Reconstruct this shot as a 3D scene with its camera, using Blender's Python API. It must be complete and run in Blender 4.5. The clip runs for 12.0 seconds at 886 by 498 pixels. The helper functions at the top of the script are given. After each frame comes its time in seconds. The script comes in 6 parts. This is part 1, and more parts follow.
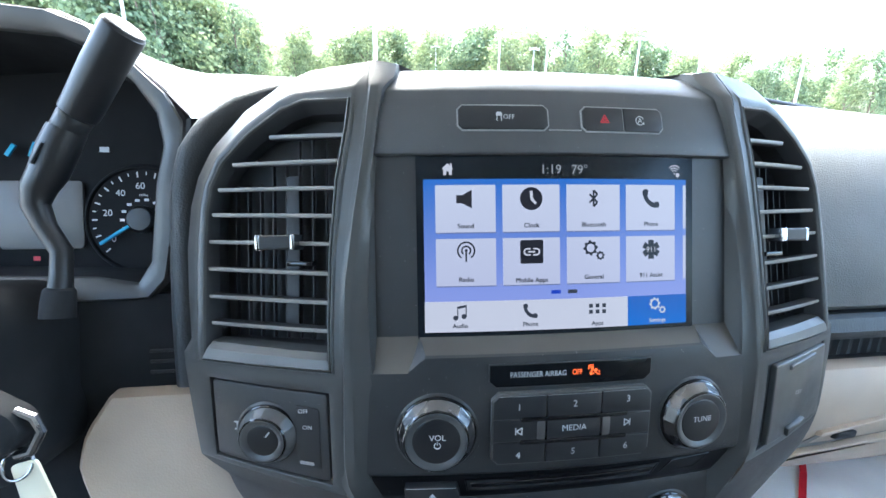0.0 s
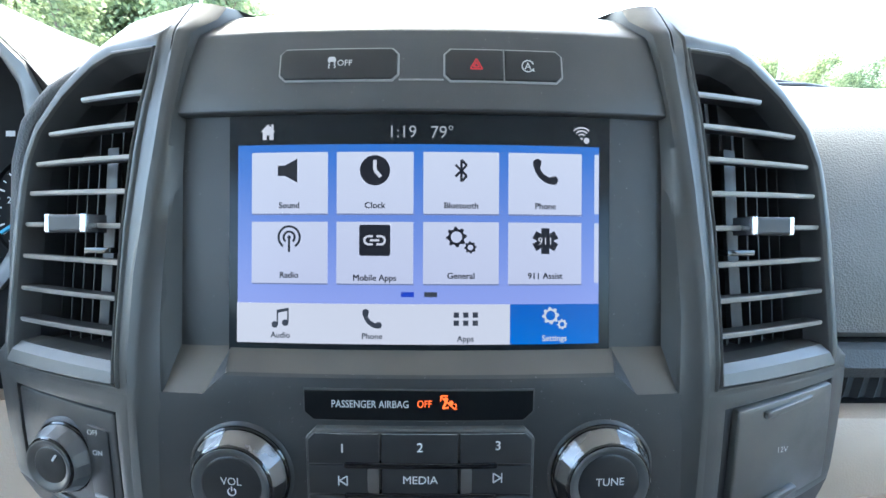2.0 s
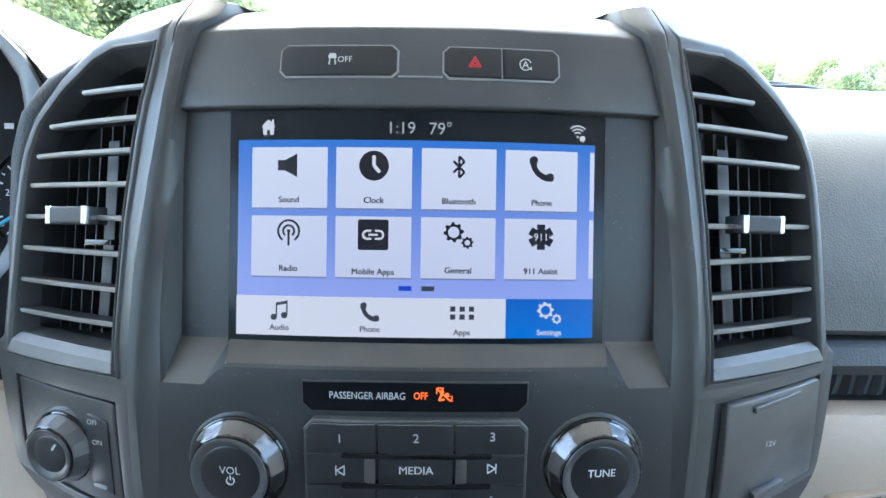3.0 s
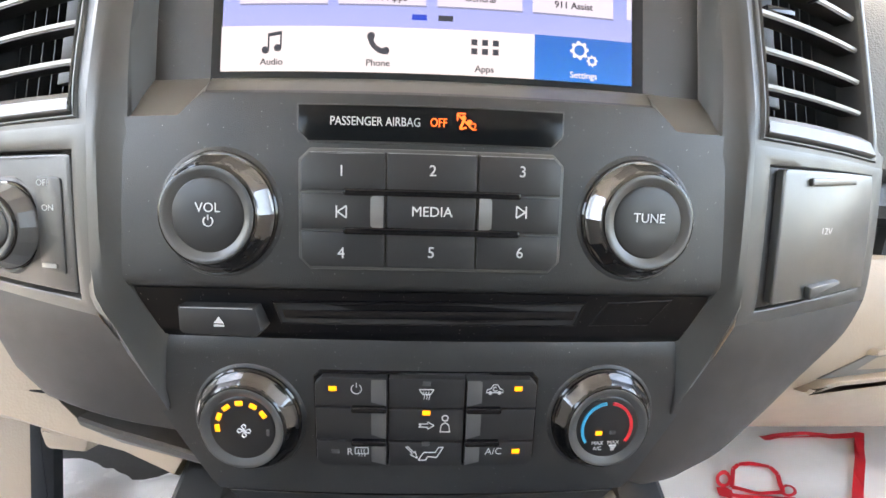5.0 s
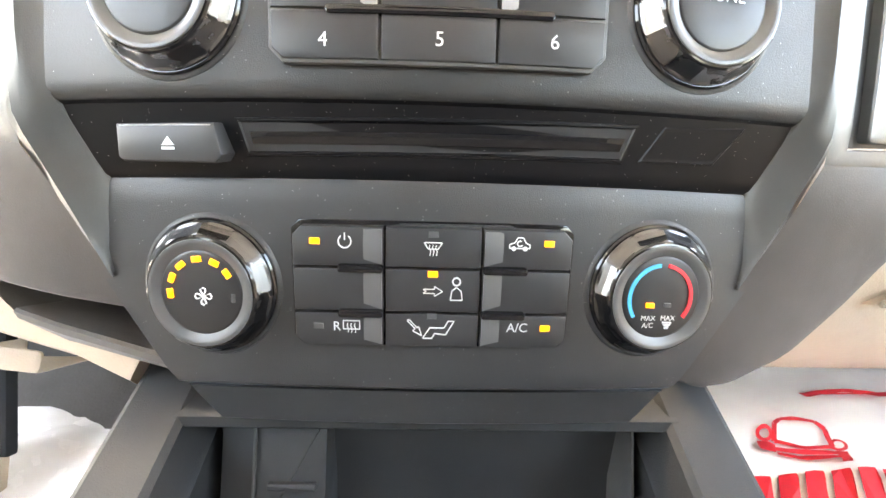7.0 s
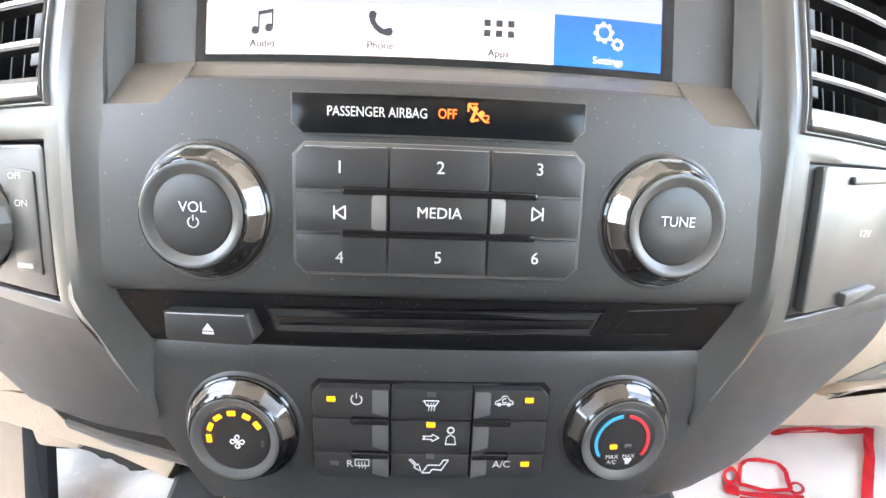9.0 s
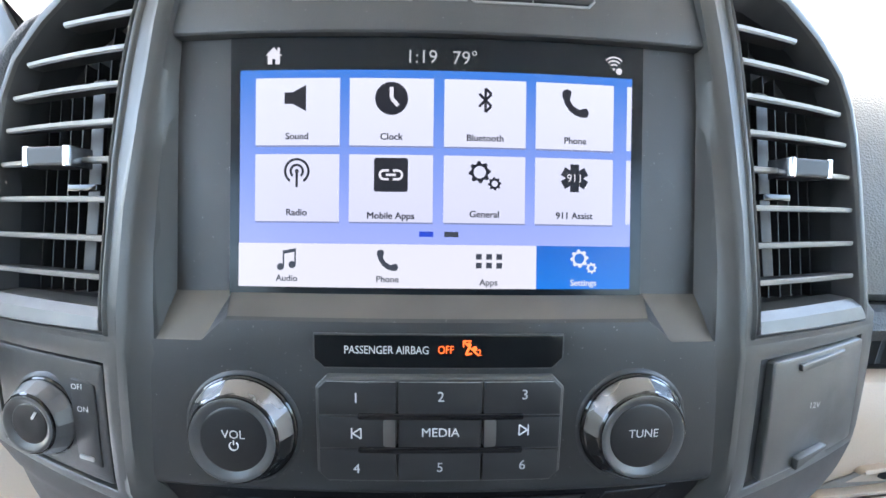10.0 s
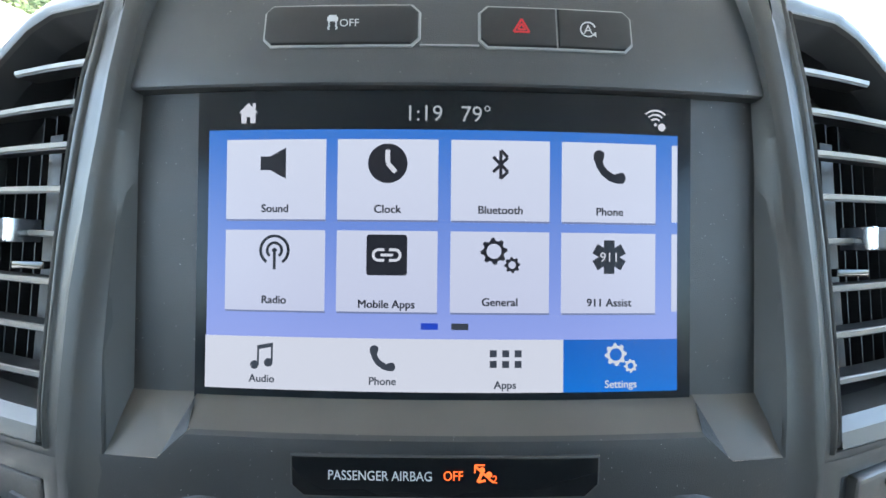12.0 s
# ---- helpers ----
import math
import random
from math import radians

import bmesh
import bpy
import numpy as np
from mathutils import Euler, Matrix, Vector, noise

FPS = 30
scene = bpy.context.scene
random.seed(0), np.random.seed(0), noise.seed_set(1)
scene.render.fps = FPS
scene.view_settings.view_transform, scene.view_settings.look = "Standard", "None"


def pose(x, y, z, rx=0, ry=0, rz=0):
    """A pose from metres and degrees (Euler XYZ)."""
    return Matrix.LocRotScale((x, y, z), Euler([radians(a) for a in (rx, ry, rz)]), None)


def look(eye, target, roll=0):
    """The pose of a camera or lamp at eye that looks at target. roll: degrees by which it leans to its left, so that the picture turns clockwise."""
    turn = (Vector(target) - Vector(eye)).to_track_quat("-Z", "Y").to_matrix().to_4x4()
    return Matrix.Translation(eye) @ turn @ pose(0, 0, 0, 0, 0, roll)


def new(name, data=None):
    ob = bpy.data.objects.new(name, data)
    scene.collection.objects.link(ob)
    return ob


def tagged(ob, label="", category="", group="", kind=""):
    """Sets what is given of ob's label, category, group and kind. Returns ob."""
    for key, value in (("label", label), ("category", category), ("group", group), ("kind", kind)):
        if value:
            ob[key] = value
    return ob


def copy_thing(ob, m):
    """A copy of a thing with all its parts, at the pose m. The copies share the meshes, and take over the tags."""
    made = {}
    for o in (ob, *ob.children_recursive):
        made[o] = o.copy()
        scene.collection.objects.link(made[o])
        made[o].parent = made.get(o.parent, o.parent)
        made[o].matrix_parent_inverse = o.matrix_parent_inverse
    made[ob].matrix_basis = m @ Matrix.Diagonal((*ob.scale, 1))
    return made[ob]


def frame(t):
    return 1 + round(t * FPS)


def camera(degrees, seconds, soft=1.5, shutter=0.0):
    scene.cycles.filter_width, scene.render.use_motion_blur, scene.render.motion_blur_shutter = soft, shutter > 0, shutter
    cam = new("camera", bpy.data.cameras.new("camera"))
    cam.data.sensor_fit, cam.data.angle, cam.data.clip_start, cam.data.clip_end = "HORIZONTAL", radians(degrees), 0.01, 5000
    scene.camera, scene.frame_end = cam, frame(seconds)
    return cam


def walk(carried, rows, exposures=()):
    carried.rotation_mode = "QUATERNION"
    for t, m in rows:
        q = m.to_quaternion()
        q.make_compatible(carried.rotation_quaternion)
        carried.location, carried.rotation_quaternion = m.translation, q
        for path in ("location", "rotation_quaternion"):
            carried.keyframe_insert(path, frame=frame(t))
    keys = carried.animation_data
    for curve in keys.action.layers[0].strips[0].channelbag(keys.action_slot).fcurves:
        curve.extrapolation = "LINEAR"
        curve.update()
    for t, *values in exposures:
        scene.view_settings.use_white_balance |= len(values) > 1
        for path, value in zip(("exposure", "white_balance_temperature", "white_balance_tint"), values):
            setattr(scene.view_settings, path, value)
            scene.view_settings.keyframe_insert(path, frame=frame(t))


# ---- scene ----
cam = camera(89.3, 12.0)
# The dashboard's own frame: x to the right, y into the dash, z up along the touchscreen, which leans back.
LEAN_BACK = 15.5
D = pose(0, 0, 1.40, -LEAN_BACK, 0, 0)
PATH = [
    (0, -0.1099, -0.2692, 0.0053, 88.50, 0.85, -7.21),
    (0.5, -0.0548, -0.2298, -0.0138, 90.21, 0.12, -3.86),
    (1, -0.0081, -0.2120, -0.0144, 89.87, -0.40, -0.78),
    (1.5, 0.0100, -0.2099, -0.0079, 89.69, -0.41, 0.12),
    (2, 0.0115, -0.2106, -0.0083, 89.96, -0.24, -0.07),
    (2.5, 0.0120, -0.2126, -0.0049, 89.60, -0.40, -0.07),
    (2.7, 0.0118, -0.2131, -0.0044, 89.54, -0.58, -0.20),
    (4.3, 0.0033, -0.2071, -0.0946, 91.95, -1.44, -2.14),
    (4.5, 0.0011, -0.2036, -0.1079, 92.16, -1.45, -2.54),
    (5, 0.0000, -0.1815, -0.1330, 92.35, -1.18, -2.21),
    (5.5, -0.0029, -0.1536, -0.1542, 92.78, -0.87, -2.30),
    (6, 0.0008, -0.1379, -0.1837, 94.08, -0.96, -1.79),
    (6.5, -0.0006, -0.1359, -0.1936, 92.76, -1.01, -2.20),
    (6.7, 0.0006, -0.1365, -0.1959, 92.82, -1.01, -1.86),
    (8.3, 0.0006, -0.1450, -0.1768, 92.30, -1.63, -1.60),
    (8.5, -0.0005, -0.1523, -0.1602, 89.91, -1.72, -1.88),
    (9, -0.0019, -0.1665, -0.1239, 89.88, -1.67, -2.01),
    (9.5, -0.0024, -0.1815, -0.0779, 89.85, -1.39, -1.94),
    (10, -0.0030, -0.1943, -0.0344, 89.45, -0.63, -1.61),
    (10.5, -0.0027, -0.2005, -0.0105, 89.56, -0.43, -1.26),
    (11, -0.0003, -0.1726, 0.0088, 90.06, -0.59, -1.17),
    (11.5, -0.0034, -0.1587, 0.0025, 90.57, -0.56, -0.67),
    (12, -0.0014, -0.1606, -0.0040, 90.66, -0.57, -0.42),
]
BASE = 3.4
LAMP = 2 ** -BASE
EXPOSURES = [(0.0, 0.80, 5600, 0), (2.0, 0.93, 5650, -2), (2.7, 0.93, 5650, -2), (4.5, 1.24, 6900, 5), (5.0, 1.62, 7700, 9), (5.5, 2.1, 7800, 16), (6.0, 2.34, 8200, 13), (6.5, 2.54, 8400, 10), (8.5, 2.72, 7900, 8), (9.0, 2.36, 7600, 9), (9.5, 1.9, 6800, 7), (10.0, 1.36, 6250, 4), (10.5, 1.0, 5950, 0), (11.2, 0.93, 5900, -1), (12.0, 0.95, 6000, -1)]
walk(cam, [(t, D @ pose(x, y, z, rx, ry, rz)) for t, x, y, z, rx, ry, rz in PATH], [(t, e + BASE, k, g) for t, e, k, g in EXPOSURES])

SKY, SUN = 0.15, 0.25

# ---- world and sun: a bright, hazy white sky ----
world = bpy.data.worlds.new("sky")
scene.world = world
world.use_nodes = True
wn = world.node_tree
wn.nodes.clear()
w_out = wn.nodes.new("ShaderNodeOutputWorld")
w_bg = wn.nodes.new("ShaderNodeBackground")
w_sky = wn.nodes.new("ShaderNodeTexSky")
w_sky.sky_type, w_sky.sun_disc = "NISHITA", False
w_sky.sun_elevation, w_sky.sun_rotation = radians(58), radians(-20)
w_sky.air_density, w_sky.dust_density, w_sky.ozone_density = 1.0, 6.0, 1.0
w_bg.inputs["Strength"].default_value = SKY
wn.links.new(w_sky.outputs["Color"], w_bg.inputs["Color"])
wn.links.new(w_bg.outputs["Background"], w_out.inputs["Surface"])
sun = new("sun", bpy.data.lights.new("sun", "SUN"))
sun.data.energy, sun.data.angle, sun.data.color = SUN, radians(12), (1.0, 0.95, 0.88)
sun.matrix_world = look((-2.9, 7.9, 13.5), (0, 0, 0))

# ---- materials ----


def nodes_of(name):
    m = bpy.data.materials.new(name)
    m.use_nodes = True
    return m, m.node_tree.nodes, m.node_tree.links, m.node_tree.nodes["Principled BSDF"]


def noisy(nt, links, scale, detail=4.0, kind="noise"):
    co = nt.new("ShaderNodeTexCoord")
    tx = nt.new("ShaderNodeTexNoise" if kind == "noise" else "ShaderNodeTexVoronoi")
    tx.inputs["Scale"].default_value = scale
    if kind == "noise":
        tx.inputs["Detail"].default_value = detail
    links.new(co.outputs["Object"], tx.inputs["Vector"])
    return tx


def ramp(nt, links, socket, stops):
    r = nt.new("ShaderNodeValToRGB")
    while len(r.color_ramp.elements) < len(stops):
        r.color_ramp.elements.new(0.5)
    for e, (p, c) in zip(r.color_ramp.elements, stops):
        e.position, e.color = p, (*c, 1)
    links.new(socket, r.inputs["Fac"])
    return r


def plastic(name, color, rough=0.45, grain=900.0, relief=0.15, vary=0.25, metal=0.0, spec=0.5, coat=0.0, kind="noise"):
    """Moulded plastic: a fine grain in the surface, faint larger unevenness in colour and gloss."""
    m, nt, ln, b = nodes_of(name)
    big = noisy(nt, ln, 14.0, 3.0)
    lo, hi = tuple(c * (1 - vary) for c in color), tuple(min(1, c * (1 + vary)) for c in color)
    ln.new(ramp(nt, ln, big.outputs["Fac"], [(0.3, lo), (0.7, hi)]).outputs["Color"], b.inputs["Base Color"])
    fine = noisy(nt, ln, grain, 3.0, kind)
    dust = noisy(nt, ln, 70.0, 6.0)
    r = ramp(nt, ln, dust.outputs["Fac"], [(0.35, (rough - 0.03,) * 3), (0.75, (min(1, rough + 0.06),) * 3)])
    ln.new(r.outputs["Color"], b.inputs["Roughness"])
    if relief:
        bump = nt.new("ShaderNodeBump")
        bump.inputs["Strength"].default_value, bump.inputs["Distance"].default_value = relief, 0.0004
        ln.new(fine.outputs["Fac" if kind == "noise" else "Distance"], bump.inputs["Height"])
        ln.new(bump.outputs["Normal"], b.inputs["Normal"])
    b.inputs["Metallic"].default_value = metal
    b.inputs["Specular IOR Level"].default_value = spec
    b.inputs["Coat Weight"].default_value = coat
    return m


def plain(name, color, rough=0.5, metal=0.0, emit=None, power=0.0):
    m, nt, ln, b = nodes_of(name)
    b.inputs["Base Color"].default_value = (*color, 1)
    b.inputs["Roughness"].default_value, b.inputs["Metallic"].default_value = rough, metal
    if emit:
        b.inputs["Emission Color"].default_value, b.inputs["Emission Strength"].default_value = (*emit, 1), power
    return m


def dusty(m, share=0.80):
    """Scatters single pale dust specks over a material's colour."""
    nt, ln = m.node_tree.nodes, m.node_tree.links
    b = nt["Principled BSDF"]
    src = b.inputs["Base Color"].links[0].from_socket
    v = noisy(nt, ln, 800.0, kind="voronoi")
    sep = nt.new("ShaderNodeSeparateColor")
    ln.new(v.outputs["Color"], sep.inputs["Color"])
    few, near, both = (nt.new("ShaderNodeMath") for _ in range(3))
    few.operation, near.operation, both.operation = "GREATER_THAN", "LESS_THAN", "MULTIPLY"
    few.inputs[1].default_value, near.inputs[1].default_value = share, 0.12
    ln.new(sep.outputs[0], few.inputs[0]), ln.new(v.outputs["Distance"], near.inputs[0])
    ln.new(few.outputs[0], both.inputs[0]), ln.new(near.outputs[0], both.inputs[1])
    mix = nt.new("ShaderNodeMix")
    mix.data_type = "RGBA"
    mix.inputs[7].default_value = (0.28, 0.28, 0.27, 1)
    ln.new(both.outputs[0], mix.inputs[0]), ln.new(src, mix.inputs[6]), ln.new(mix.outputs[2], b.inputs["Base Color"])
    return m


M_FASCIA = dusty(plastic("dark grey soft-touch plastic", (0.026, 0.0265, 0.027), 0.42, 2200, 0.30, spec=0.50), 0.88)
M_RAIL = plastic("satin grey painted trim", (0.048, 0.048, 0.046), 0.42, 2000, 0.12, spec=0.50)
# the fascia's plastic, paler to paint sky reflection and haze on the upper panel
M_UPPER_LIT = dusty(plastic("soft-touch fascia plastic paled by sky glare", (0.050, 0.052, 0.054), 0.44, 2200, 0.25, spec=0.65), 0.93)
M_SKIRT = plastic("matt taupe-grey plastic", (0.040, 0.035, 0.032), 0.6, 1500, 0.25, spec=0.4)
M_RIM = plastic("satin grey knob rim", (0.06, 0.06, 0.06), 0.32, 2500, 0.03)
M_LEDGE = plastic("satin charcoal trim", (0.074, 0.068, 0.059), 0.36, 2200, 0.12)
M_SILL = plastic("satin grey vent sill", (0.072, 0.071, 0.067), 0.42, 2200, 0.10)
M_SHOULDER = plastic("dark grey leather-grained dash top", (0.048, 0.049, 0.050), 0.7, 700, 0.5, 0.15, spec=0.2, kind="voronoi")
M_BUTTON = plastic("matt black button plastic", (0.018, 0.018, 0.019), 0.42, 2500, 0.06)
# also paints the light caught along the buttons' top edges
M_BUTTON_EDGE = plastic("pale grey for button edges and highlights", (0.29, 0.29, 0.29), 0.35, 2500, 0.03)
M_RECESS = dusty(plastic("smooth black plastic", (0.005, 0.005, 0.006), 0.34, 2600, 0.03, spec=0.2), 0.80)
M_GLOSS = plastic("gloss black plastic", (0.006, 0.006, 0.007), 0.08, 200, 0.0)
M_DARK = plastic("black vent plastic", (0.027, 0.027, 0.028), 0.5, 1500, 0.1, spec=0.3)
# lighter than the vanes: veiling haze over the shadowed ducts, put into the colour
M_DUCT_HAZE = plastic("black duct plastic lightened as haze", (0.058, 0.058, 0.060), 0.6, 1500, 0.1, spec=0.25)
M_SLAT_LIT = plastic("vent slat plastic paled as if lit", (0.20, 0.188, 0.168), 0.42, 1500, 0.08)
M_COLUMN = plastic("matt black column plastic", (0.021, 0.022, 0.024), 0.75, 1200, 0.2, spec=0.12)
M_CHROME = plastic("polished chrome", (0.40, 0.40, 0.41), 0.16, 60, 0.0, 0.06, 1.0)
M_LID = plastic("grey soft-touch lid plastic", (0.052, 0.053, 0.051), 0.36, 1500, 0.25, spec=0.9)
M_SATIN = plastic("satin chrome", (0.33, 0.33, 0.33), 0.3, 60, 0.0, 0.06, 1.0)
M_DARKCHROME = plastic("dark smoked chrome", (0.105, 0.105, 0.106), 0.25, 60, 0.0, 0.06, 1.0)
M_BAND = plastic("grey chrome knob band", (0.17, 0.17, 0.173), 0.27, 60, 0.0, 0.06, 1.0)
M_FACET = plastic("satin dark metal facet", (0.28, 0.28, 0.28), 0.36, 60, 0.0, 0.06, 1.0)
M_FACET_DARK = plastic("dark bevelled button facet", (0.075, 0.075, 0.075), 0.35, 2500, 0.03, spec=0.8)
M_TAB_GREY = plastic("dark satin grey tab", (0.016, 0.0155, 0.015), 0.45, 2500, 0.05, spec=0.3)
M_KNOB = plastic("black knob face", (0.012, 0.012, 0.013), 0.38, 2500, 0.05)
M_DIAL = plastic("matt black dial face", (0.013, 0.013, 0.0135), 0.75, 1500, 0.05, spec=0.10)
M_PAD = plastic("black leather-grained dash pad", (0.024, 0.026, 0.028), 0.5, 700, 0.7, 0.2, kind="voronoi")
M_GREYPAD = plastic("warm grey leather-grained dash pad", (0.135, 0.134, 0.126), 0.62, 700, 0.7, 0.10, kind="voronoi")
M_BEIGE = plastic("beige lower dash plastic", (0.43, 0.345, 0.262), 0.55, 700, 0.35, 0.07, kind="voronoi")
M_TAUPE = plastic("dark taupe shelf plastic", (0.10, 0.092, 0.085), 0.45, 900, 0.25, 0.1)
M_BEIGE_DARK = plastic("taupe plastic", (0.20, 0.185, 0.165), 0.5, 900, 0.25, 0.1)
M_WHITE = plain("white printed paint", (0.56, 0.56, 0.56), 0.5)
M_RED = plain("red printed paint", (0.55, 0.02, 0.03), 0.5)
M_BLUE = plain("blue printed paint", (0.02, 0.30, 0.50), 0.5)
M_AMBER = plain("amber indicator lamp", (0.3, 0.12, 0.0), 0.4, 0.0, (1.0, 0.31, 0.012), 0.85 * LAMP)
M_ORANGE = plain("orange indicator lettering", (0.3, 0.05, 0.0), 0.4, 0.0, (1.0, 0.13, 0.03), 1.0 * LAMP)
M_GLASS = plastic("black screen glass", (0.010, 0.013, 0.016), 0.16, 200, 0.0, spec=0.18)
M_WINDOW = plastic("dark smoked window", (0.006, 0.007, 0.008), 0.16, 200, 0.0, spec=0.2)
M_DIM = plain("unlit indicator lens", (0.06, 0.06, 0.06), 0.35)

# ---- building helpers ----


def bow(x, y, z):
    """The dash bows away from the cabin towards its sides and its foot."""
    ax = min(abs(x), 0.24)
    az = min(abs(z), 0.30)
    qx = ax * ax + (abs(x) - ax) * 0.48
    qz = max(0.0, az * az - 0.0036) + (abs(z) - az) * 0.6
    s = 1 - 1.34 * max(-0.05, min(0.02, y))
    return Vector((x * s, 0.667 * y + 0.666 * qx + 0.667 * qz, z * s))


def straight(x, y, z):
    return Vector((x, y, z))


class Thing:
    """A top-level thing: an Empty at its base in the dash's frame."""

    def __init__(self, name, at, label, category, group="", kind="", bend=bow, frame_m=None):
        self.bend, self.base = bend, bend(*at)
        self.ob = new(name)
        self.ob.empty_display_size = 0.02
        self.ob.matrix_basis = (D if frame_m is None else frame_m) @ Matrix.Translation(self.base)
        tagged(self.ob, label, category, group, kind)


def part(name, bm, material, parent, label="", smooth=True, thing=None):
    """Links a bmesh, given in the dash's frame, as one mesh under a thing (or under a part of that thing)."""
    th = parent if isinstance(parent, Thing) else thing
    for v in bm.verts:
        v.co = th.bend(*v.co) - th.base
    bmesh.ops.recalc_face_normals(bm, faces=bm.faces)
    me = bpy.data.meshes.new(name)
    bm.to_mesh(me)
    bm.free()
    me.materials.append(material)
    if smooth:
        me.shade_smooth()
        me.set_sharp_from_angle(angle=radians(32))
    ob = new(name, me)
    ob.parent = parent.ob if isinstance(parent, Thing) else parent
    if label:
        tagged(ob, label)
    return ob


def area(pts):
    return sum(a[0] * b[1] - b[0] * a[1] for a, b in zip(pts, pts[1:] + pts[:1])) / 2


def inset(pts, d):
    """A polygon (x, z) moved inwards by d along its mitres."""
    n, out, sgn = len(pts), [], 1 if area(pts) > 0 else -1
    for i in range(n):
        p, a, b = Vector(pts[i]), Vector(pts[i - 1]), Vector(pts[(i + 1) % n])
        e1, e2 = (p - a), (b - p)
        if e1.length < 1e-9 or e2.length < 1e-9:
            out.append(tuple(p))
            continue
        e1.normalize(), e2.normalize()
        n1, n2 = Vector((-e1.y, e1.x)) * sgn, Vector((-e2.y, e2.x)) * sgn
        m = n1 + n2
        k = m.dot(n1)
        m = m / max(k, 0.35) if k > 1e-6 else n1
        out.append(tuple(p + m * d))
    return out


def rounded(pts, r, n=4):
    """A polygon with its corners rounded (or chamfered with n=1)."""
    out = []
    for i in range(len(pts)):
        p, a, b = Vector(pts[i]), Vector(pts[i - 1]), Vector(pts[(i + 1) % len(pts)])
        da, db = (a - p), (b - p)
        k = min(r, da.length * 0.45, db.length * 0.45)
        s, e = p + da.normalized() * k, p + db.normalized() * k
        for j in range(n + 1):
            t = j / n
            out.append(tuple((1 - t) ** 2 * s + 2 * t * (1 - t) * p + t * t * e) if n > 1 else tuple(s if j == 0 else e))
    return out


def rect(x0, x1, z0, z1):
    return [(x0, z0), (x1, z0), (x1, z1), (x0, z1)]


def prism(pts, front, depth, bevel=0.0006, bm=None, lean=None):
    """A plate with outline pts (x, z): front face at y=front, bevelled edges, running depth back. lean(x, z) adds to y."""
    bm = bm or bmesh.new()
    ly = lean or (lambda x, z: 0.0)
    pts = fine(list(pts) + [pts[0]], 0.008)[:-1]
    inn = inset(pts, bevel) if bevel else pts
    loops = []
    if bevel:
        rim = [(inn, front), (inset(pts, bevel * 0.3), front + bevel * 0.3), (pts, front + bevel), (pts, front + depth)]
    else:
        rim = [(pts, front), (pts, front + depth)]
    for loop, y in rim:
        loops.append([bm.verts.new((x, y + ly(x, z), z)) for x, z in loop])
    bm.faces.new(loops[0])
    for a, b in zip(loops, loops[1:]):
        for i in range(len(a)):
            j = (i + 1) % len(a)
            bm.faces.new((a[i], a[j], b[j], b[i]))
    bm.faces.new(list(reversed(loops[-1])))
    return bm


def panel(x0, x1, z0, z1, y, nx=14, nz=8):
    """A thin rectangular plate in small fields, so that it can bow."""
    bm = bmesh.new()
    rows = [[bm.verts.new((x0 + (x1 - x0) * i / nx, y, z0 + (z1 - z0) * j / nz)) for i in range(nx + 1)] for j in range(nz + 1)]
    for a, b in zip(rows, rows[1:]):
        for i in range(nx):
            bm.faces.new((a[i], a[i + 1], b[i + 1], b[i]))
    rim = rows[0] + [r[-1] for r in rows[1:]] + rows[-1][-2::-1] + [r[0] for r in rows[-2:0:-1]]
    back = [bm.verts.new((v.co.x, y + 0.001, v.co.z)) for v in rim]
    for i in range(len(rim)):
        j = (i + 1) % len(rim)
        bm.faces.new((rim[i], rim[j], back[j], back[i]))
    return bm


def loft(sections, closed=False, bm=None, caps=False):
    """A skin over rows of (x, y, z) points."""
    bm = bm or bmesh.new()
    rows = [[bm.verts.new(p) for p in s] for s in sections]
    for a, b in zip(rows, rows[1:]):
        n = len(a)
        for i in range(n if closed else n - 1):
            j = (i + 1) % n
            bm.faces.new((a[i], a[j], b[j], b[i]))
    if caps:
        bm.faces.new(rows[0])
        bm.faces.new(list(reversed(rows[-1])))
    return bm


def resample(pts, n, closed=False):
    p = [Vector(q) for q in pts] + ([Vector(pts[0])] if closed else [])
    d = [0.0]
    for a, b in zip(p, p[1:]):
        d.append(d[-1] + (b - a).length)
    out, k = [], 0
    for i in range(n):
        s = d[-1] * i / (n if closed else n - 1)
        while k < len(d) - 2 and d[k + 1] < s:
            k += 1
        t = (s - d[k]) / max(1e-9, d[k + 1] - d[k])
        out.append(tuple(p[k].lerp(p[k + 1], min(1.0, t))))
    return out


def even_loop(pts, n=8):
    return [tuple(Vector(a).lerp(Vector(b), q / n)) for a, b in zip(pts, pts[1:] + pts[:1]) for q in range(n)]


def sheet(profile, x_of, nx=24):
    """A sheet swept across x: profile rows (z, y); x_of(z) gives the two ends."""
    secs = []
    for z, y in profile:
        a, b = x_of(z)
        secs.append([(a + (b - a) * i / nx, y, z) for i in range(nx + 1)])
    return loft(secs)


def fine(profile, step):
    """Adds points to a profile so that no piece is longer than step."""
    out = [profile[0]]
    for a, b in zip(profile, profile[1:]):
        n = max(1, math.ceil(math.dist(a, b) / step))
        out += [tuple(p + (q - p) * i / n for p, q in zip(a, b)) for i in range(1, n + 1)]
    return out


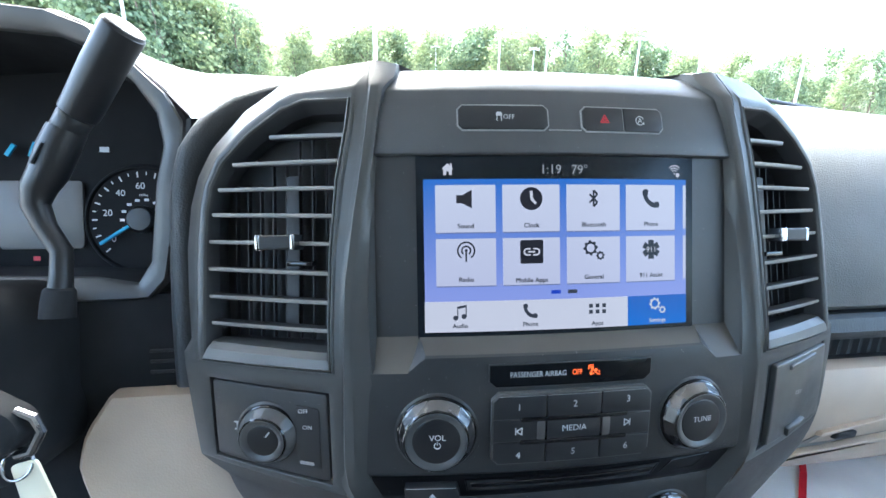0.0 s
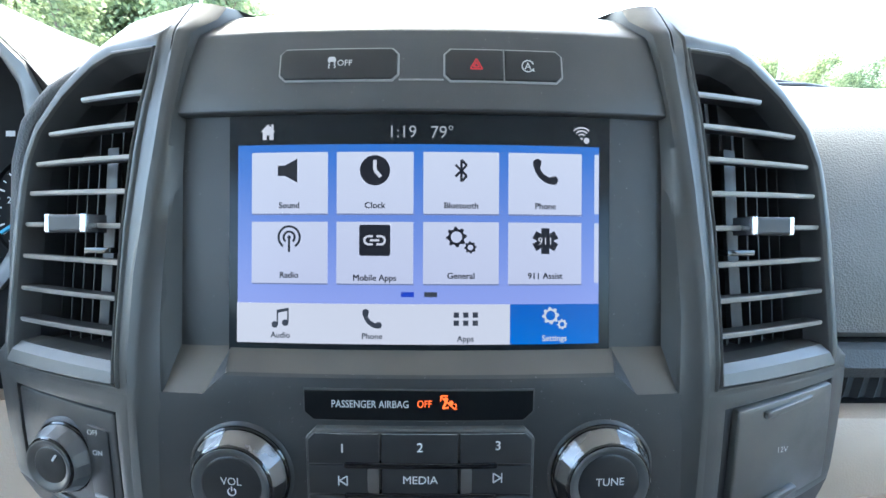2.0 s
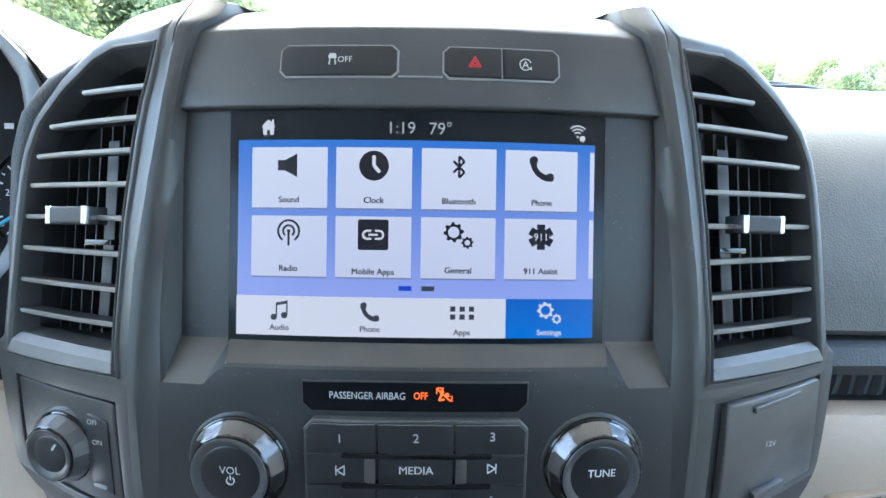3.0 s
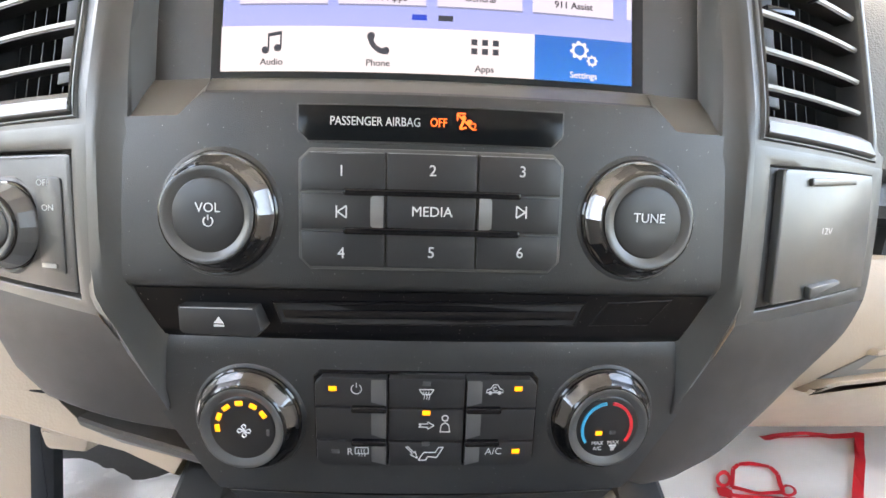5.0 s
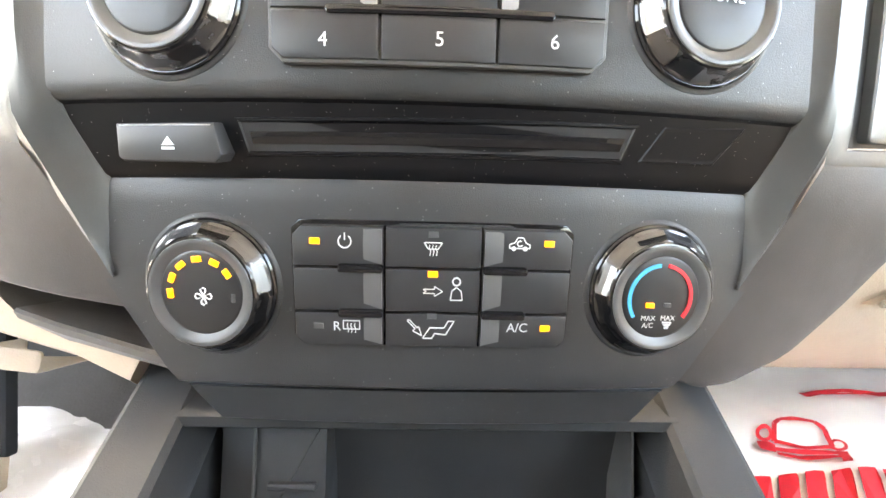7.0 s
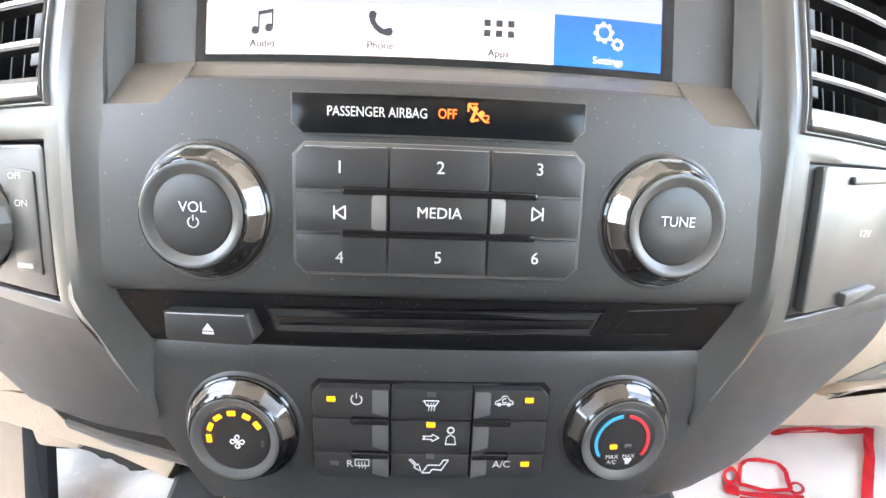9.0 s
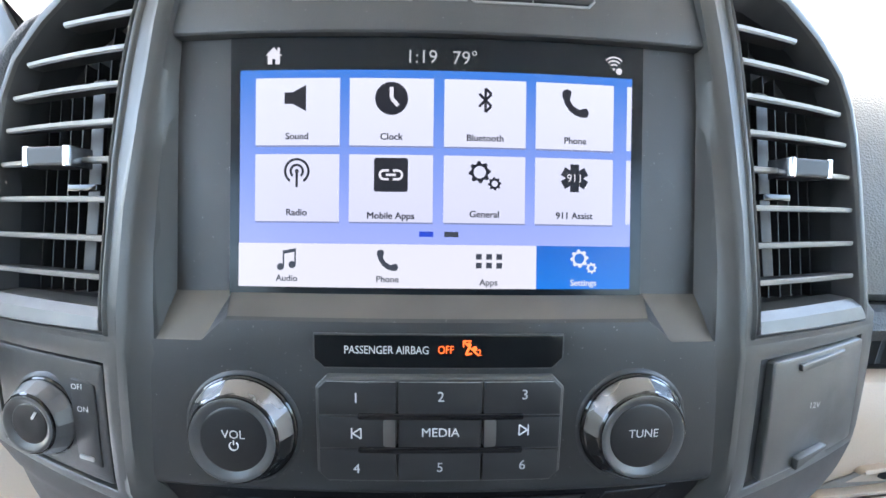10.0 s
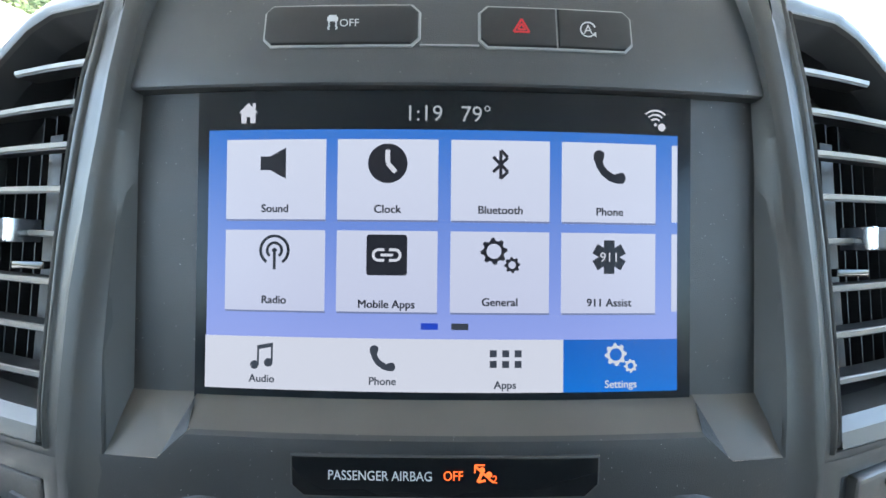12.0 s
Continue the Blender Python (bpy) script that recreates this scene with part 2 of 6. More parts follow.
def lathe(profile, cx, cz, n=48, facets=0, bm=None, cap=True):
    """Turned round the y axis: rows (radius, y), or (radius, y, 1) where the ring is cut into facets."""
    secs = []
    for row in profile:
        r, y = row[0], row[1]
        ring = []
        for i in range(n):
            a = 2 * math.pi * i / n
            k = r
            if facets and len(row) > 2:
                f = 2 * math.pi / facets
                k = r * math.cos(f / 2) / math.cos((a % f) - f / 2)
            ring.append((cx + k * math.cos(a), y, cz + k * math.sin(a)))
        secs.append(ring)
    bm = loft(secs, True, bm)
    if cap:
        bm.verts.ensure_lookup_table()
        bm.faces.new(bm.verts[-n:])
    return bm


# flat shapes for symbols, as outlines in the x, z plane
def line(x0, z0, x1, z1, w):
    d = Vector((x1 - x0, z1 - z0)).normalized() * (w / 2)
    return [(x0 - d.y, z0 + d.x), (x0 + d.y, z0 - d.x), (x1 + d.y, z1 - d.x), (x1 - d.y, z1 + d.x)]


def arc(cx, cz, r, w, a0, a1, n=20):
    q = []
    for i in range(n):
        b0, b1 = (radians(a0 + (a1 - a0) * j / n) for j in (i, i + 1))
        q.append([(cx + k * math.cos(b), cz + k * math.sin(b)) for k, b in ((r - w / 2, b0), (r + w / 2, b0), (r + w / 2, b1), (r - w / 2, b1))])
    return q


def disc(cx, cz, r, n=28):
    return [(cx + r * math.cos(2 * math.pi * i / n), cz + r * math.sin(2 * math.pi * i / n)) for i in range(n)]


def chain(pts, w):
    return [line(*a, *b, w) for a, b in zip(pts, pts[1:])]


def gear(cx, cz, r, hole, teeth=8):
    q = []
    n = teeth * 4
    ring = [(r if (i % 4) in (0, 1) else r * 0.78) for i in range(n)]
    for i in range(n):
        a0, a1 = 2 * math.pi * i / n, 2 * math.pi * (i + 1) / n
        r0, r1 = ring[i], ring[(i + 1) % n]
        q.append([(cx + k * math.cos(a), cz + k * math.sin(a)) for k, a in ((hole, a0), (r0, a0), (r1, a1), (hole, a1))])
    return q


def symbol(name, polys, cx, cz, size, y, material, parent, label="", thing=None, thick=0.00012):
    """A printed symbol: outlines in units of size round (cx, cz), laid just proud of the face at y."""
    bm = bmesh.new()
    for p in polys:
        p = [(cx + size * a, cz + size * b) for a, b in p]
        f = [bm.verts.new((a, y - thick, b)) for a, b in p]
        g = [bm.verts.new((a, y + 0.0001, b)) for a, b in p]
        bm.faces.new(f)
        for i in range(len(p)):
            j = (i + 1) % len(p)
            bm.faces.new((f[i], f[j], g[j], g[i]))
    bmesh.ops.remove_doubles(bm, verts=bm.verts, dist=1e-6)
    return part(name, bm, material, parent, label, False, thing)


def lettering(text, cx, cz, height, y, material, parent, label="", thing=None, name="lettering", width=0.0, thick=0.00012, turn=0.0, align="CENTER", bold=0.005):
    """Raised print of a text, height metres tall in its capitals."""
    cu = bpy.data.curves.new(name, "FONT")
    cu.body, cu.align_x, cu.align_y, cu.resolution_u, cu.offset = text, align, "CENTER", 3, 0.0
    tmp = bpy.data.objects.new(name, cu)
    me = bpy.data.meshes.new_from_object(tmp)
    bm = bmesh.new()
    bm.from_mesh(me)
    bpy.data.objects.remove(tmp), bpy.data.curves.remove(cu), bpy.data.meshes.remove(me)
    k = height / 0.69
    xs = [v.co.x for v in bm.verts]
    bm.verts.index_update()
    kx = width / (max(xs) - min(xs)) if width else k
    zs = [v.co.y for v in bm.verts]
    mid = (max(zs) + min(zs)) / 2 if not any(c in "gpqyj" for c in text) else 0.3
    c, s = math.cos(radians(turn)), math.sin(radians(turn))
    for v in bm.verts:
        a, b = v.co.x * kx, (v.co.y - mid) * k
        v.co = (cx + a * c - b * s, y - thick, cz + a * s + b * c)
    if bold:
        src = [v.co.copy() for v in bm.verts]
        faces = [[v.index for v in f.verts] for f in bm.faces]
        for i, (p, q) in enumerate(((1, 0.4), (-1, 0.4), (1, -0.4), (-1, -0.4))):
            vs = [bm.verts.new((v.x + p * bold * height, v.y - 0.000004 * (i + 1), v.z + q * bold * height)) for v in src]
            for f in faces:
                bm.faces.new([vs[k] for k in f])
    return part(name, bm, material, parent, label, False, thing)

# ---- centre stack ----
CX = 0.0015


def lerp_table(table, z):
    """Straight-line reading of rows (z falling, value)."""
    if z >= table[0][0]:
        return table[0][1]
    for (z0, v0), (z1, v1) in zip(table, table[1:]):
        if z >= z1:
            return v0 + (v1 - v0) * (z0 - z) / (z0 - z1)
    return table[-1][1]


HALF_IN = [(0.110, 0.1055), (0.103, 0.1085), (0.091, 0.1135), (0.060, 0.1172), (0.020, 0.1232), (-0.0255, 0.1275), (-0.079, 0.1282), (-0.126, 0.1285), (-0.150, 0.1260)]
FOOT_IN = [(0.110, 0.1045), (0.103, 0.1073), (0.091, 0.1122), (0.0555, 0.1176), (0.016, 0.1198), (-0.034, 0.1215), (-0.0735, 0.1182), (-0.126, 0.1212), (-0.138, 0.1224)]
HALF_OUT = [(0.112, 0.1200), (0.0893, 0.1205), (0.066, 0.1228), (0.020, 0.1295), (-0.020, 0.1340), (-0.080, 0.1348), (-0.131, 0.1360), (-0.151, 0.1360)]


def across(z):
    h = lerp_table(FOOT_IN, z) + 0.0012
    return CX - h, CX + h


stack = Thing("center_stack", (CX, 0.0, -0.23), "dark grey moulded plastic centre stack with recessed screen pocket", "center stack")
# upper panel, rolling over the top towards the windscreen
def upper_y(x, z):
    """Depth of the panel above the screen, which leans back."""
    return -0.0050 + 0.105 * (z - 0.0575)


upper = fine([(0.0555, 0.004), (0.0555, -0.0034), (0.0562, -0.0046), (0.0575, -0.0050), (0.0950, -0.0011), (0.0968, -0.0003), (0.1030, 0.0060), (0.1130, 0.0170), (0.1185, 0.0260), (0.1210, 0.0380), (0.1222, 0.0600), (0.1215, 0.0900), (0.117, 0.13)], 0.010)
part("upper_panel", sheet(upper, across, 30), M_UPPER_LIT, stack)
# lower face with the radio, the slot recess and the climate panel
lower = fine([(-0.0640, -0.0140), (-0.0652, -0.0160), (-0.068, -0.0168), (-0.0738, -0.0171), (-0.0740, -0.0171), (-0.090, -0.0180), (-0.134, -0.0182), (-0.1372, -0.0176), (-0.1394, -0.0160), (-0.1404, -0.0140)], 0.008)
recess = fine([(-0.1402, -0.0148), (-0.1412, -0.0128), (-0.1600, -0.0044), (-0.1640, -0.0022), (-0.1660, 0.0010)], 0.008)


def face_width(z):
    h = lerp_table([(-0.06, 0.0853), (-0.0640, 0.0872), (-0.0738, 0.0980), (-0.0740, 0.1195), (-0.126, 0.1225), (-0.138, 0.1230), (-0.145, 0.1212), (-0.166, 0.1150)], z)
    return CX - h, CX + h


part("radio_face", sheet(lower, face_width, 30), M_FASCIA, stack)
part("slot_face", sheet(recess, face_width, 30), M_RECESS, stack, "smooth black recessed face below the radio")
# ledge under the screen and the two pocket floors beside it
ledge = fine([(-0.0560, 0.0022), (-0.0566, -0.0002), (-0.0640, -0.0140)], 0.004)
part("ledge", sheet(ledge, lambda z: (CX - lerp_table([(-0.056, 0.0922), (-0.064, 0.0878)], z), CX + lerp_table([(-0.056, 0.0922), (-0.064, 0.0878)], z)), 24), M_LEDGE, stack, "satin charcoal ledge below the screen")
for s in (-1, 1):
    X = lambda v: CX + s * v
    part("pocket_back", loft([[(X(a), 0.0025, z) for a in (0.0915, 0.100, 0.110, 0.1185)] for z in (0.0555, 0.02, -0.02, -0.0562)]), M_FASCIA, stack)
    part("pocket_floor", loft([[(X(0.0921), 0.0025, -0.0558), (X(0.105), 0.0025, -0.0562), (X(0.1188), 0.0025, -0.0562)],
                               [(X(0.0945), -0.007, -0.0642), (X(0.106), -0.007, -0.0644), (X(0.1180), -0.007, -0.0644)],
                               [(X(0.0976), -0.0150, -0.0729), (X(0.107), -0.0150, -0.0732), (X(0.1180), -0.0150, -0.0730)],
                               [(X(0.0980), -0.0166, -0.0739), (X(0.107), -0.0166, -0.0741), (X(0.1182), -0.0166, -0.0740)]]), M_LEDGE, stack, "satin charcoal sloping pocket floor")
    part("pocket_cheek", loft([[(X(0.0921), 0.0024, -0.0557), (X(0.0895), -0.0080, -0.0600), (X(0.0878), -0.0142, -0.0640), (X(0.0880), -0.0166, -0.0656)],
                               [(X(0.0945), -0.007, -0.0642), (X(0.0930), -0.0115, -0.0660), (X(0.0924), -0.0152, -0.0684), (X(0.0926), -0.0169, -0.0698)],
                               [(X(0.0976), -0.0150, -0.0729), (X(0.0974), -0.0158, -0.0732), (X(0.0974), -0.0164, -0.0736), (X(0.0976), -0.0171, -0.0742)]]), M_FASCIA, stack)
    part("pocket_side", loft([[(X(0.1188), 0.0028, z), (X(h1), -0.004 - 0.012 * k, z1)] for z, h1, z1, k in ((0.0555, 0.1178, 0.0545, 0.0), (0.02, 0.1198, 0.016, 0.25), (-0.02, 0.1215, -0.034, 0.65), (-0.0562, 0.1174, -0.0728, 1.0))]), M_RAIL, stack, "satin grey wedge beside the pocket")
# climate panel: a face of its own with a tapering foot
cl_half = [(-0.1600, 0.1150), (-0.1660, 0.1172), (-0.172, 0.1190), (-0.1945, 0.1222), (-0.201, 0.1220), (-0.244, 0.0965), (-0.2600, 0.0885), (-0.270, 0.0820)]
cl = fine([(-0.1625, 0.006), (-0.1640, 0.0008), (-0.1668, -0.0012), (-0.236, -0.0004), (-0.2412, 0.0008), (-0.2440, 0.0045), (-0.2622, 0.0100), (-0.2644, 0.0130), (-0.2650, 0.03)], 0.007)
part("climate_face", sheet(cl, lambda z: (CX - lerp_table(cl_half, z), CX + lerp_table(cl_half, z)), 30), M_FASCIA, stack, "dark grey climate control panel, dusty")
part("climate_lip", sheet(fine([(-0.2436, 0.0040), (-0.2441, 0.0030), (-0.2448, 0.0042)], 0.003), lambda z: (CX - 0.0955, CX + 0.0955), 24), M_GLOSS, stack)

# ---- side frames with rails, vent surrounds and lower skirts ----


def side_y(x, z):
    """Depth of the side frames' faces."""
    ax = abs(x - CX)
    up = 0.09 * (max(z, -0.066) + 0.066)
    return -0.0175 + 0.25 * (ax - 0.1385) + up + 0.10 * max(0.0, -0.14 - z)


OPENING = [(0.1300, 0.0908), (0.1600, 0.0938), (0.1760, 0.0900), (0.2000, 0.0762), (0.2205, 0.0590), (0.2300, 0.0420), (0.2325, 0.0280), (0.2335, 0.0010), (0.2325, -0.0350), (0.2320, -0.0730), (0.1405, -0.0726), (0.1410, -0.0450), (0.1400, 0.0000), (0.1366, 0.0400), (0.1320, 0.0700), (0.1304, 0.0860)]
INNER = [(0.1340, 0.0868), (0.1600, 0.0885), (0.1735, 0.0850), (0.1965, 0.0715), (0.2165, 0.0545), (0.2250, 0.0400), (0.2280, 0.0260), (0.2292, 0.0010), (0.2285, -0.0350), (0.2275, -0.0640), (0.1445, -0.0640), (0.1450, -0.0450), (0.1442, 0.0000), (0.1408, 0.0400), (0.1360, 0.0700), (0.1344, 0.0830)]
OUTLINE = [(0.1203, 0.1185), (0.1600, 0.1180), (0.1800, 0.1110), (0.2080, 0.0945), (0.2330, 0.0695), (0.2440, 0.0505), (0.2500, 0.0300), (0.2530, 0.0000), (0.2520, -0.0350), (0.2490, -0.0770), (0.1345, -0.0770), (0.1342, -0.0450), (0.1318, 0.0000), (0.1266, 0.0400), (0.1222, 0.0700), (0.1203, 0.1000)]
PANEL_RIGHT = [(0.2345, -0.0812), (0.1462, -0.0840), (0.1462, -0.1470), (0.2345, -0.1405)]
PANEL = [(0.2280, -0.0850), (0.1425, -0.0862), (0.1425, -0.1465), (0.2280, -0.1410)]

# inner and crest points (half width, height, depth) of the rail's run-out
TAIL = [((0.1222, -0.1385, -0.0172), (0.1335, -0.1440, -0.0196)), ((0.1212, -0.1440, -0.0125), (0.1320, -0.1505, -0.0184)), ((0.1203, -0.1530, -0.0065), (0.1295, -0.1595, -0.0152)), ((0.1150, -0.1640, -0.0015), (0.1262, -0.1715, -0.0118)), ((0.1165, -0.1760, -0.0002), (0.1225, -0.1840, -0.0072)), ((0.1185, -0.1900, -0.0004), (0.1192, -0.1945, -0.0032)), ((0.1175, -0.1985, -0.0008), (0.1170, -0.2005, -0.0014))]
CREST_LINE = [(0.1345, -0.1530, -0.0166), (0.1305, -0.1595, -0.0146), (0.1268, -0.1715, -0.0112), (0.1228, -0.1840, -0.0066), (0.1194, -0.1945, -0.0026), (0.1170, -0.2005, -0.0008)]
SKIRT_IN = {-1: CREST_LINE + [(0.1168, -0.2120, 0.0015)], 1: CREST_LINE + [(0.1168, -0.2110, 0.0015), (0.1090, -0.2230, 0.0030), (0.1000, -0.2390, 0.0060)]}
SKIRT_OUT = {-1: [(0.2420, -0.1440, 0.0060), (0.2206, -0.1536, 0.0040), (0.2158, -0.1671, 0.0040), (0.2035, -0.1879, 0.0036), (0.1882, -0.1995, 0.0030)], 1: [(0.2476, -0.1480, 0.0050), (0.2340, -0.1632, 0.0050), (0.2045, -0.1925, 0.0085), (0.1870, -0.2108, 0.0095), (0.1610, -0.2330, 0.0090), (0.1330, -0.2442, 0.0080), (0.1200, -0.2450, 0.0075)]}

for s in (-1, 1):
    X = lambda v: CX + s * v - 0.002 * min(1.0, max(0.0, (v - 0.126) / 0.012))
    frame_t = Thing("dash_side_frame", (X(0.18), 0.0, -0.15), "satin grey trim frame round an air vent", "dash trim", "dash side frames")
    # raised rail along the stack's edge
    secs = []
    for z, back, lean_in in [(0.1262, 0.085, 0.034), (0.1260, 0.060, 0.018), (0.1252, 0.040, 0.006), (0.1232, 0.024, 0.001), (0.1190, 0.0125, 0.0), (0.1085, 0.0062, 0.0), (0.0990, 0.0010, 0.0)] + [(z, 0.0, 0.0) for z in (0.095, 0.08, 0.06, 0.04, 0.02, 0.0, -0.02, -0.04, -0.06, -0.08, -0.1, -0.12, -0.132)]:
        a, b = lerp_table(HALF_IN, z) - lean_in, lerp_table(HALF_OUT, z) - lean_in
        yo = side_y(X(b), z) + back
        yi = (-0.0175 if z < -0.07 else lerp_table([(0.11, 0.004), (0.095, -0.004), (0.0, -0.008), (-0.06, -0.0135), (-0.08, -0.0175)], z)) + back
        h, w, f = 0.0040, b - a, lerp_table(FOOT_IN, z) - lean_in
        yf = back + (-0.0172 if z < -0.0735 else lerp_table([(0.0555, -0.0035), (0.016, -0.0070), (-0.034, -0.0118), (-0.0735, -0.0172)], z) if z < 0.056 else yi - back + 0.003)
        yc = (yi - h, yo - h * 0.35)
        secs.append([(X(f - 0.0008), yf + 0.012, z), (X(f), yf - 0.0002, z), (X(a - 0.0008), yc[0] + 0.0012, z), (X(a + 0.0004), yc[0] - 0.0002, z), (X(a + 0.35 * w), yc[0] * 0.65 + yc[1] * 0.35 - 0.0005, z), (X(a + 0.75 * w), yc[0] * 0.25 + yc[1] * 0.75 - 0.0002, z), (X(b - 0.0008), yo + 0.0003, z), (X(b + 0.0012), yo + 0.0010, z), (X(b + 0.0050), yo + 0.0100, z)])
    # below the radio the rail leans in and runs out beside the climate panel
    for (xi, zi, yi), (xc, zc, yc) in TAIL:
        row = [(X(xi - 0.001), yi + 0.012, zi)]
        for k in (0.0, 0.2, 0.45, 0.7, 0.9, 1.0):
            row.append((X(xi + (xc - xi) * k), yi + (yc - yi) * k - 0.0016 * math.sin(math.pi * k) - 0.0012 * (k == 0.9), zi + (zc - zi) * k))
        secs.append(row + [(X(xc + 0.0030), yc + 0.0018, zc - 0.0004), (X(xc + 0.0040), yc + 0.0060, zc - 0.0004)])
    part("rail", loft(secs), M_RAIL, frame_t, "satin grey raised rail")
    # surround of the vent
    ring_in, ring_out = even_loop(OPENING, 6), even_loop(OUTLINE, 6)
    secs = []
    for k, dy in ((0.0, 0.0), (0.08, -0.0010), (0.18, -0.0010), (0.27, -0.0004), (0.33, 0.0008), (0.65, 0.0055), (1.0, 0.0110)):
        row = []
        for p, q in zip(ring_in, ring_out):
            x, z = X(p[0] * (1 - k) + q[0] * k), p[1] * (1 - k) + q[1] * k
            bevel = min(dy, 0.0) + lerp_table([(0.1190, 0.0125), (0.1085, 0.0062), (0.0990, 0.0010), (0.0960, 0.0)], z)
            row.append((x, side_y(x, z) + (bevel if q[0] < 0.165 and q[1] > 0.09 else dy if q[0] > 0.15 and q[1] > -0.07 else min(dy, 0.0008)), z))
        secs.append(row)
    secs.append([(X(q[0] * 1.004), side_y(X(q[0]), q[1]) + (0.05 if q[0] > 0.15 and q[1] > -0.07 or q[1] > 0.1 else 0.004), q[1] * (1.045 if q[1] > 0.1 else 1.0 if q[1] > 0 else 0.995)) for q in ring_out])
    part("vent_surround", loft(secs, True), M_RAIL, frame_t)
    # lower face round the inset panel, and the skirt that tapers down to the climate panel
    low_out = [(0.2490, -0.0765), (0.1345, -0.0765), (0.1345, -0.1530), (0.2420 if s < 0 else 0.2476, -0.1440 if s < 0 else -0.1480)]
    a, b = even_loop(PANEL if s < 0 else PANEL_RIGHT, 15), even_loop(low_out, 15)
    secs = [[(X(p[0] * (1 - k) + q[0] * k), side_y(X(p[0] * (1 - k) + q[0] * k), p[1] * (1 - k) + q[1] * k) + dy, p[1] * (1 - k) + q[1] * k) for p, q in zip(a, b)] for k, dy in ((0.0, 0.006), (0.02, 0.0005), (0.1, 0.0), (0.5, 0.0), (0.85, 0.0), (1.0, 0.0003))]
    part("panel_surround", loft(secs, True), M_RAIL, frame_t)
    ins, outs = resample(SKIRT_IN[s], 22), resample(SKIRT_OUT[s], 22)
    secs = []
    for i, ((xi, zi, yi), (xo, zo, yo)) in enumerate(zip([tuple(p) for p in ins], [tuple(p) for p in outs])):
        own = min(1.0, i / 5)
        row = []
        for k in (0.0, 0.03, 0.15, 0.3, 0.45, 0.6, 0.75, 0.88, 0.95, 1.0):
            x, z = X(xi + (xo - xi) * k), zi + (zo - zi) * k
            y = yi + (yo - yi) * k - 0.0030 * math.sin(math.pi * k) + 0.0012 * (k == 1.0)
            row.append((x, own * y + (1 - own) * (side_y(x, z) + 0.0003), z))
        secs.append(row + [(X(xo), yo + 0.05, zo)])
    secs.append([(x, y + 0.0012, z - 0.0012) for x, y, z in secs[-1]])
    secs.append([(x, y + 0.012, z - 0.0016) for x, y, z in secs[-1]])
    part("skirt", loft(secs), M_SKIRT, frame_t, "matt grey tapering lower skirt")

    # ---- air vent ----
    vent = Thing("air_vent", (X(0.178), 0.0, -0.066), "black air vent with eight grey horizontal slats and chrome-tipped tab", "air vent", "dash air vents")
    lip_o, lip_i = even_loop(OPENING, 6), even_loop(INNER, 6)
    mix = lambda k: [(p[0] + (q[0] - p[0]) * k, p[1] + (q[1] - p[1]) * k) for p, q in zip(lip_o, lip_i)]
    sy = lambda p, d: (X(p[0]), side_y(X(p[0]), p[1]) + d, p[1])
    part("bezel", loft([[sy(p, d) for p in mix(k)] for k, d in ((0.0, 0.0030), (0.06, 0.0006), (0.12, -0.0010), (0.22, -0.0016), (0.36, -0.0010), (0.46, 0.0012))], True), M_SILL, vent, "satin grey bezel")
    part("throat", loft([[sy(p, d) for p in mix(k)] for k, d in ((0.46, 0.0012), (0.60, 0.0050), (1.0, 0.0180))], True), M_DUCT_HAZE, vent, "black throat, lightened as haze")
    part("sill", loft([[(X(a + (b - a) * k / 12), side_y(X(a + (b - a) * k / 12), -0.07) + d, z0 + (z1 - z0) * k / 12) for k in range(13)] for a, b, z0, z1, d in ((0.1405, 0.2315, -0.0722, -0.0728, 0.0005), (0.1405, 0.2315, -0.0716, -0.0720, -0.0022), (0.1410, 0.2305, -0.0708, -0.0712, -0.0030), (0.1425, 0.2280, -0.0660, -0.0650, -0.0008), (0.1445, 0.2270, -0.0628, -0.0615, 0.0050), (0.1445, 0.2270, -0.0625, -0.0612, 0.0200))]), M_SILL, vent, "pale grey sill")
    tub = [[sy(p, d) for p in lip_i] for d in (0.018, 0.03, 0.045)]
    bm = loft(tub, True)
    bm.verts.ensure_lookup_table()
    bm.faces.new(bm.verts[-len(lip_i):])
    part("duct", bm, M_DUCT_HAZE, vent)
    for a, b, za, zb in ((0.1424, 0.1850, 0.0687, 0.0721), (0.1445, 0.2130, 0.0528, 0.0561), (0.1465, 0.2245, 0.0364, 0.0398), (0.1480, 0.2290, 0.0194, 0.0230), (0.1485, 0.2318, 0.0024, 0.0049), (0.1487, 0.2312, -0.0155, -0.0133), (0.1480, 0.2295, -0.0328, -0.0315), (0.1470, 0.2270, -0.0495, -0.0490)):
        a, secs, front = lerp_table([(0.0868, 0.1330), (0.0700, 0.1348), (0.0400, 0.1396), (0.0, 0.1430), (-0.0450, 0.1438), (-0.0640, 0.1434)], za), [], []
        for k in range(9):
            x, zz = X(a + (b - a) * k / 8), za + (zb - za) * k / 8
            y = side_y(x, zz) + 0.0030
            secs.append([(x, y + 0.0006, zz + 0.0012), (x, y + 0.0010, zz - 0.0017), (x, y + 0.012, zz - 0.0004), (x, y + 0.012, zz + 0.0008)])
            front.append([(x, y + 0.0008, zz + 0.0011), (x, y - 0.0003, zz + 0.0007), (x, y + 0.0000, zz - 0.0009), (x, y + 0.0012, zz - 0.0016)])
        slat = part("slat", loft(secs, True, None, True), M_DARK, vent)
        # a paler front piece paints the light on the slat's edge
        part("slat_edge", loft(front, True, None, True), M_SLAT_LIT, slat, "front edge paled as if lit", True, vent)
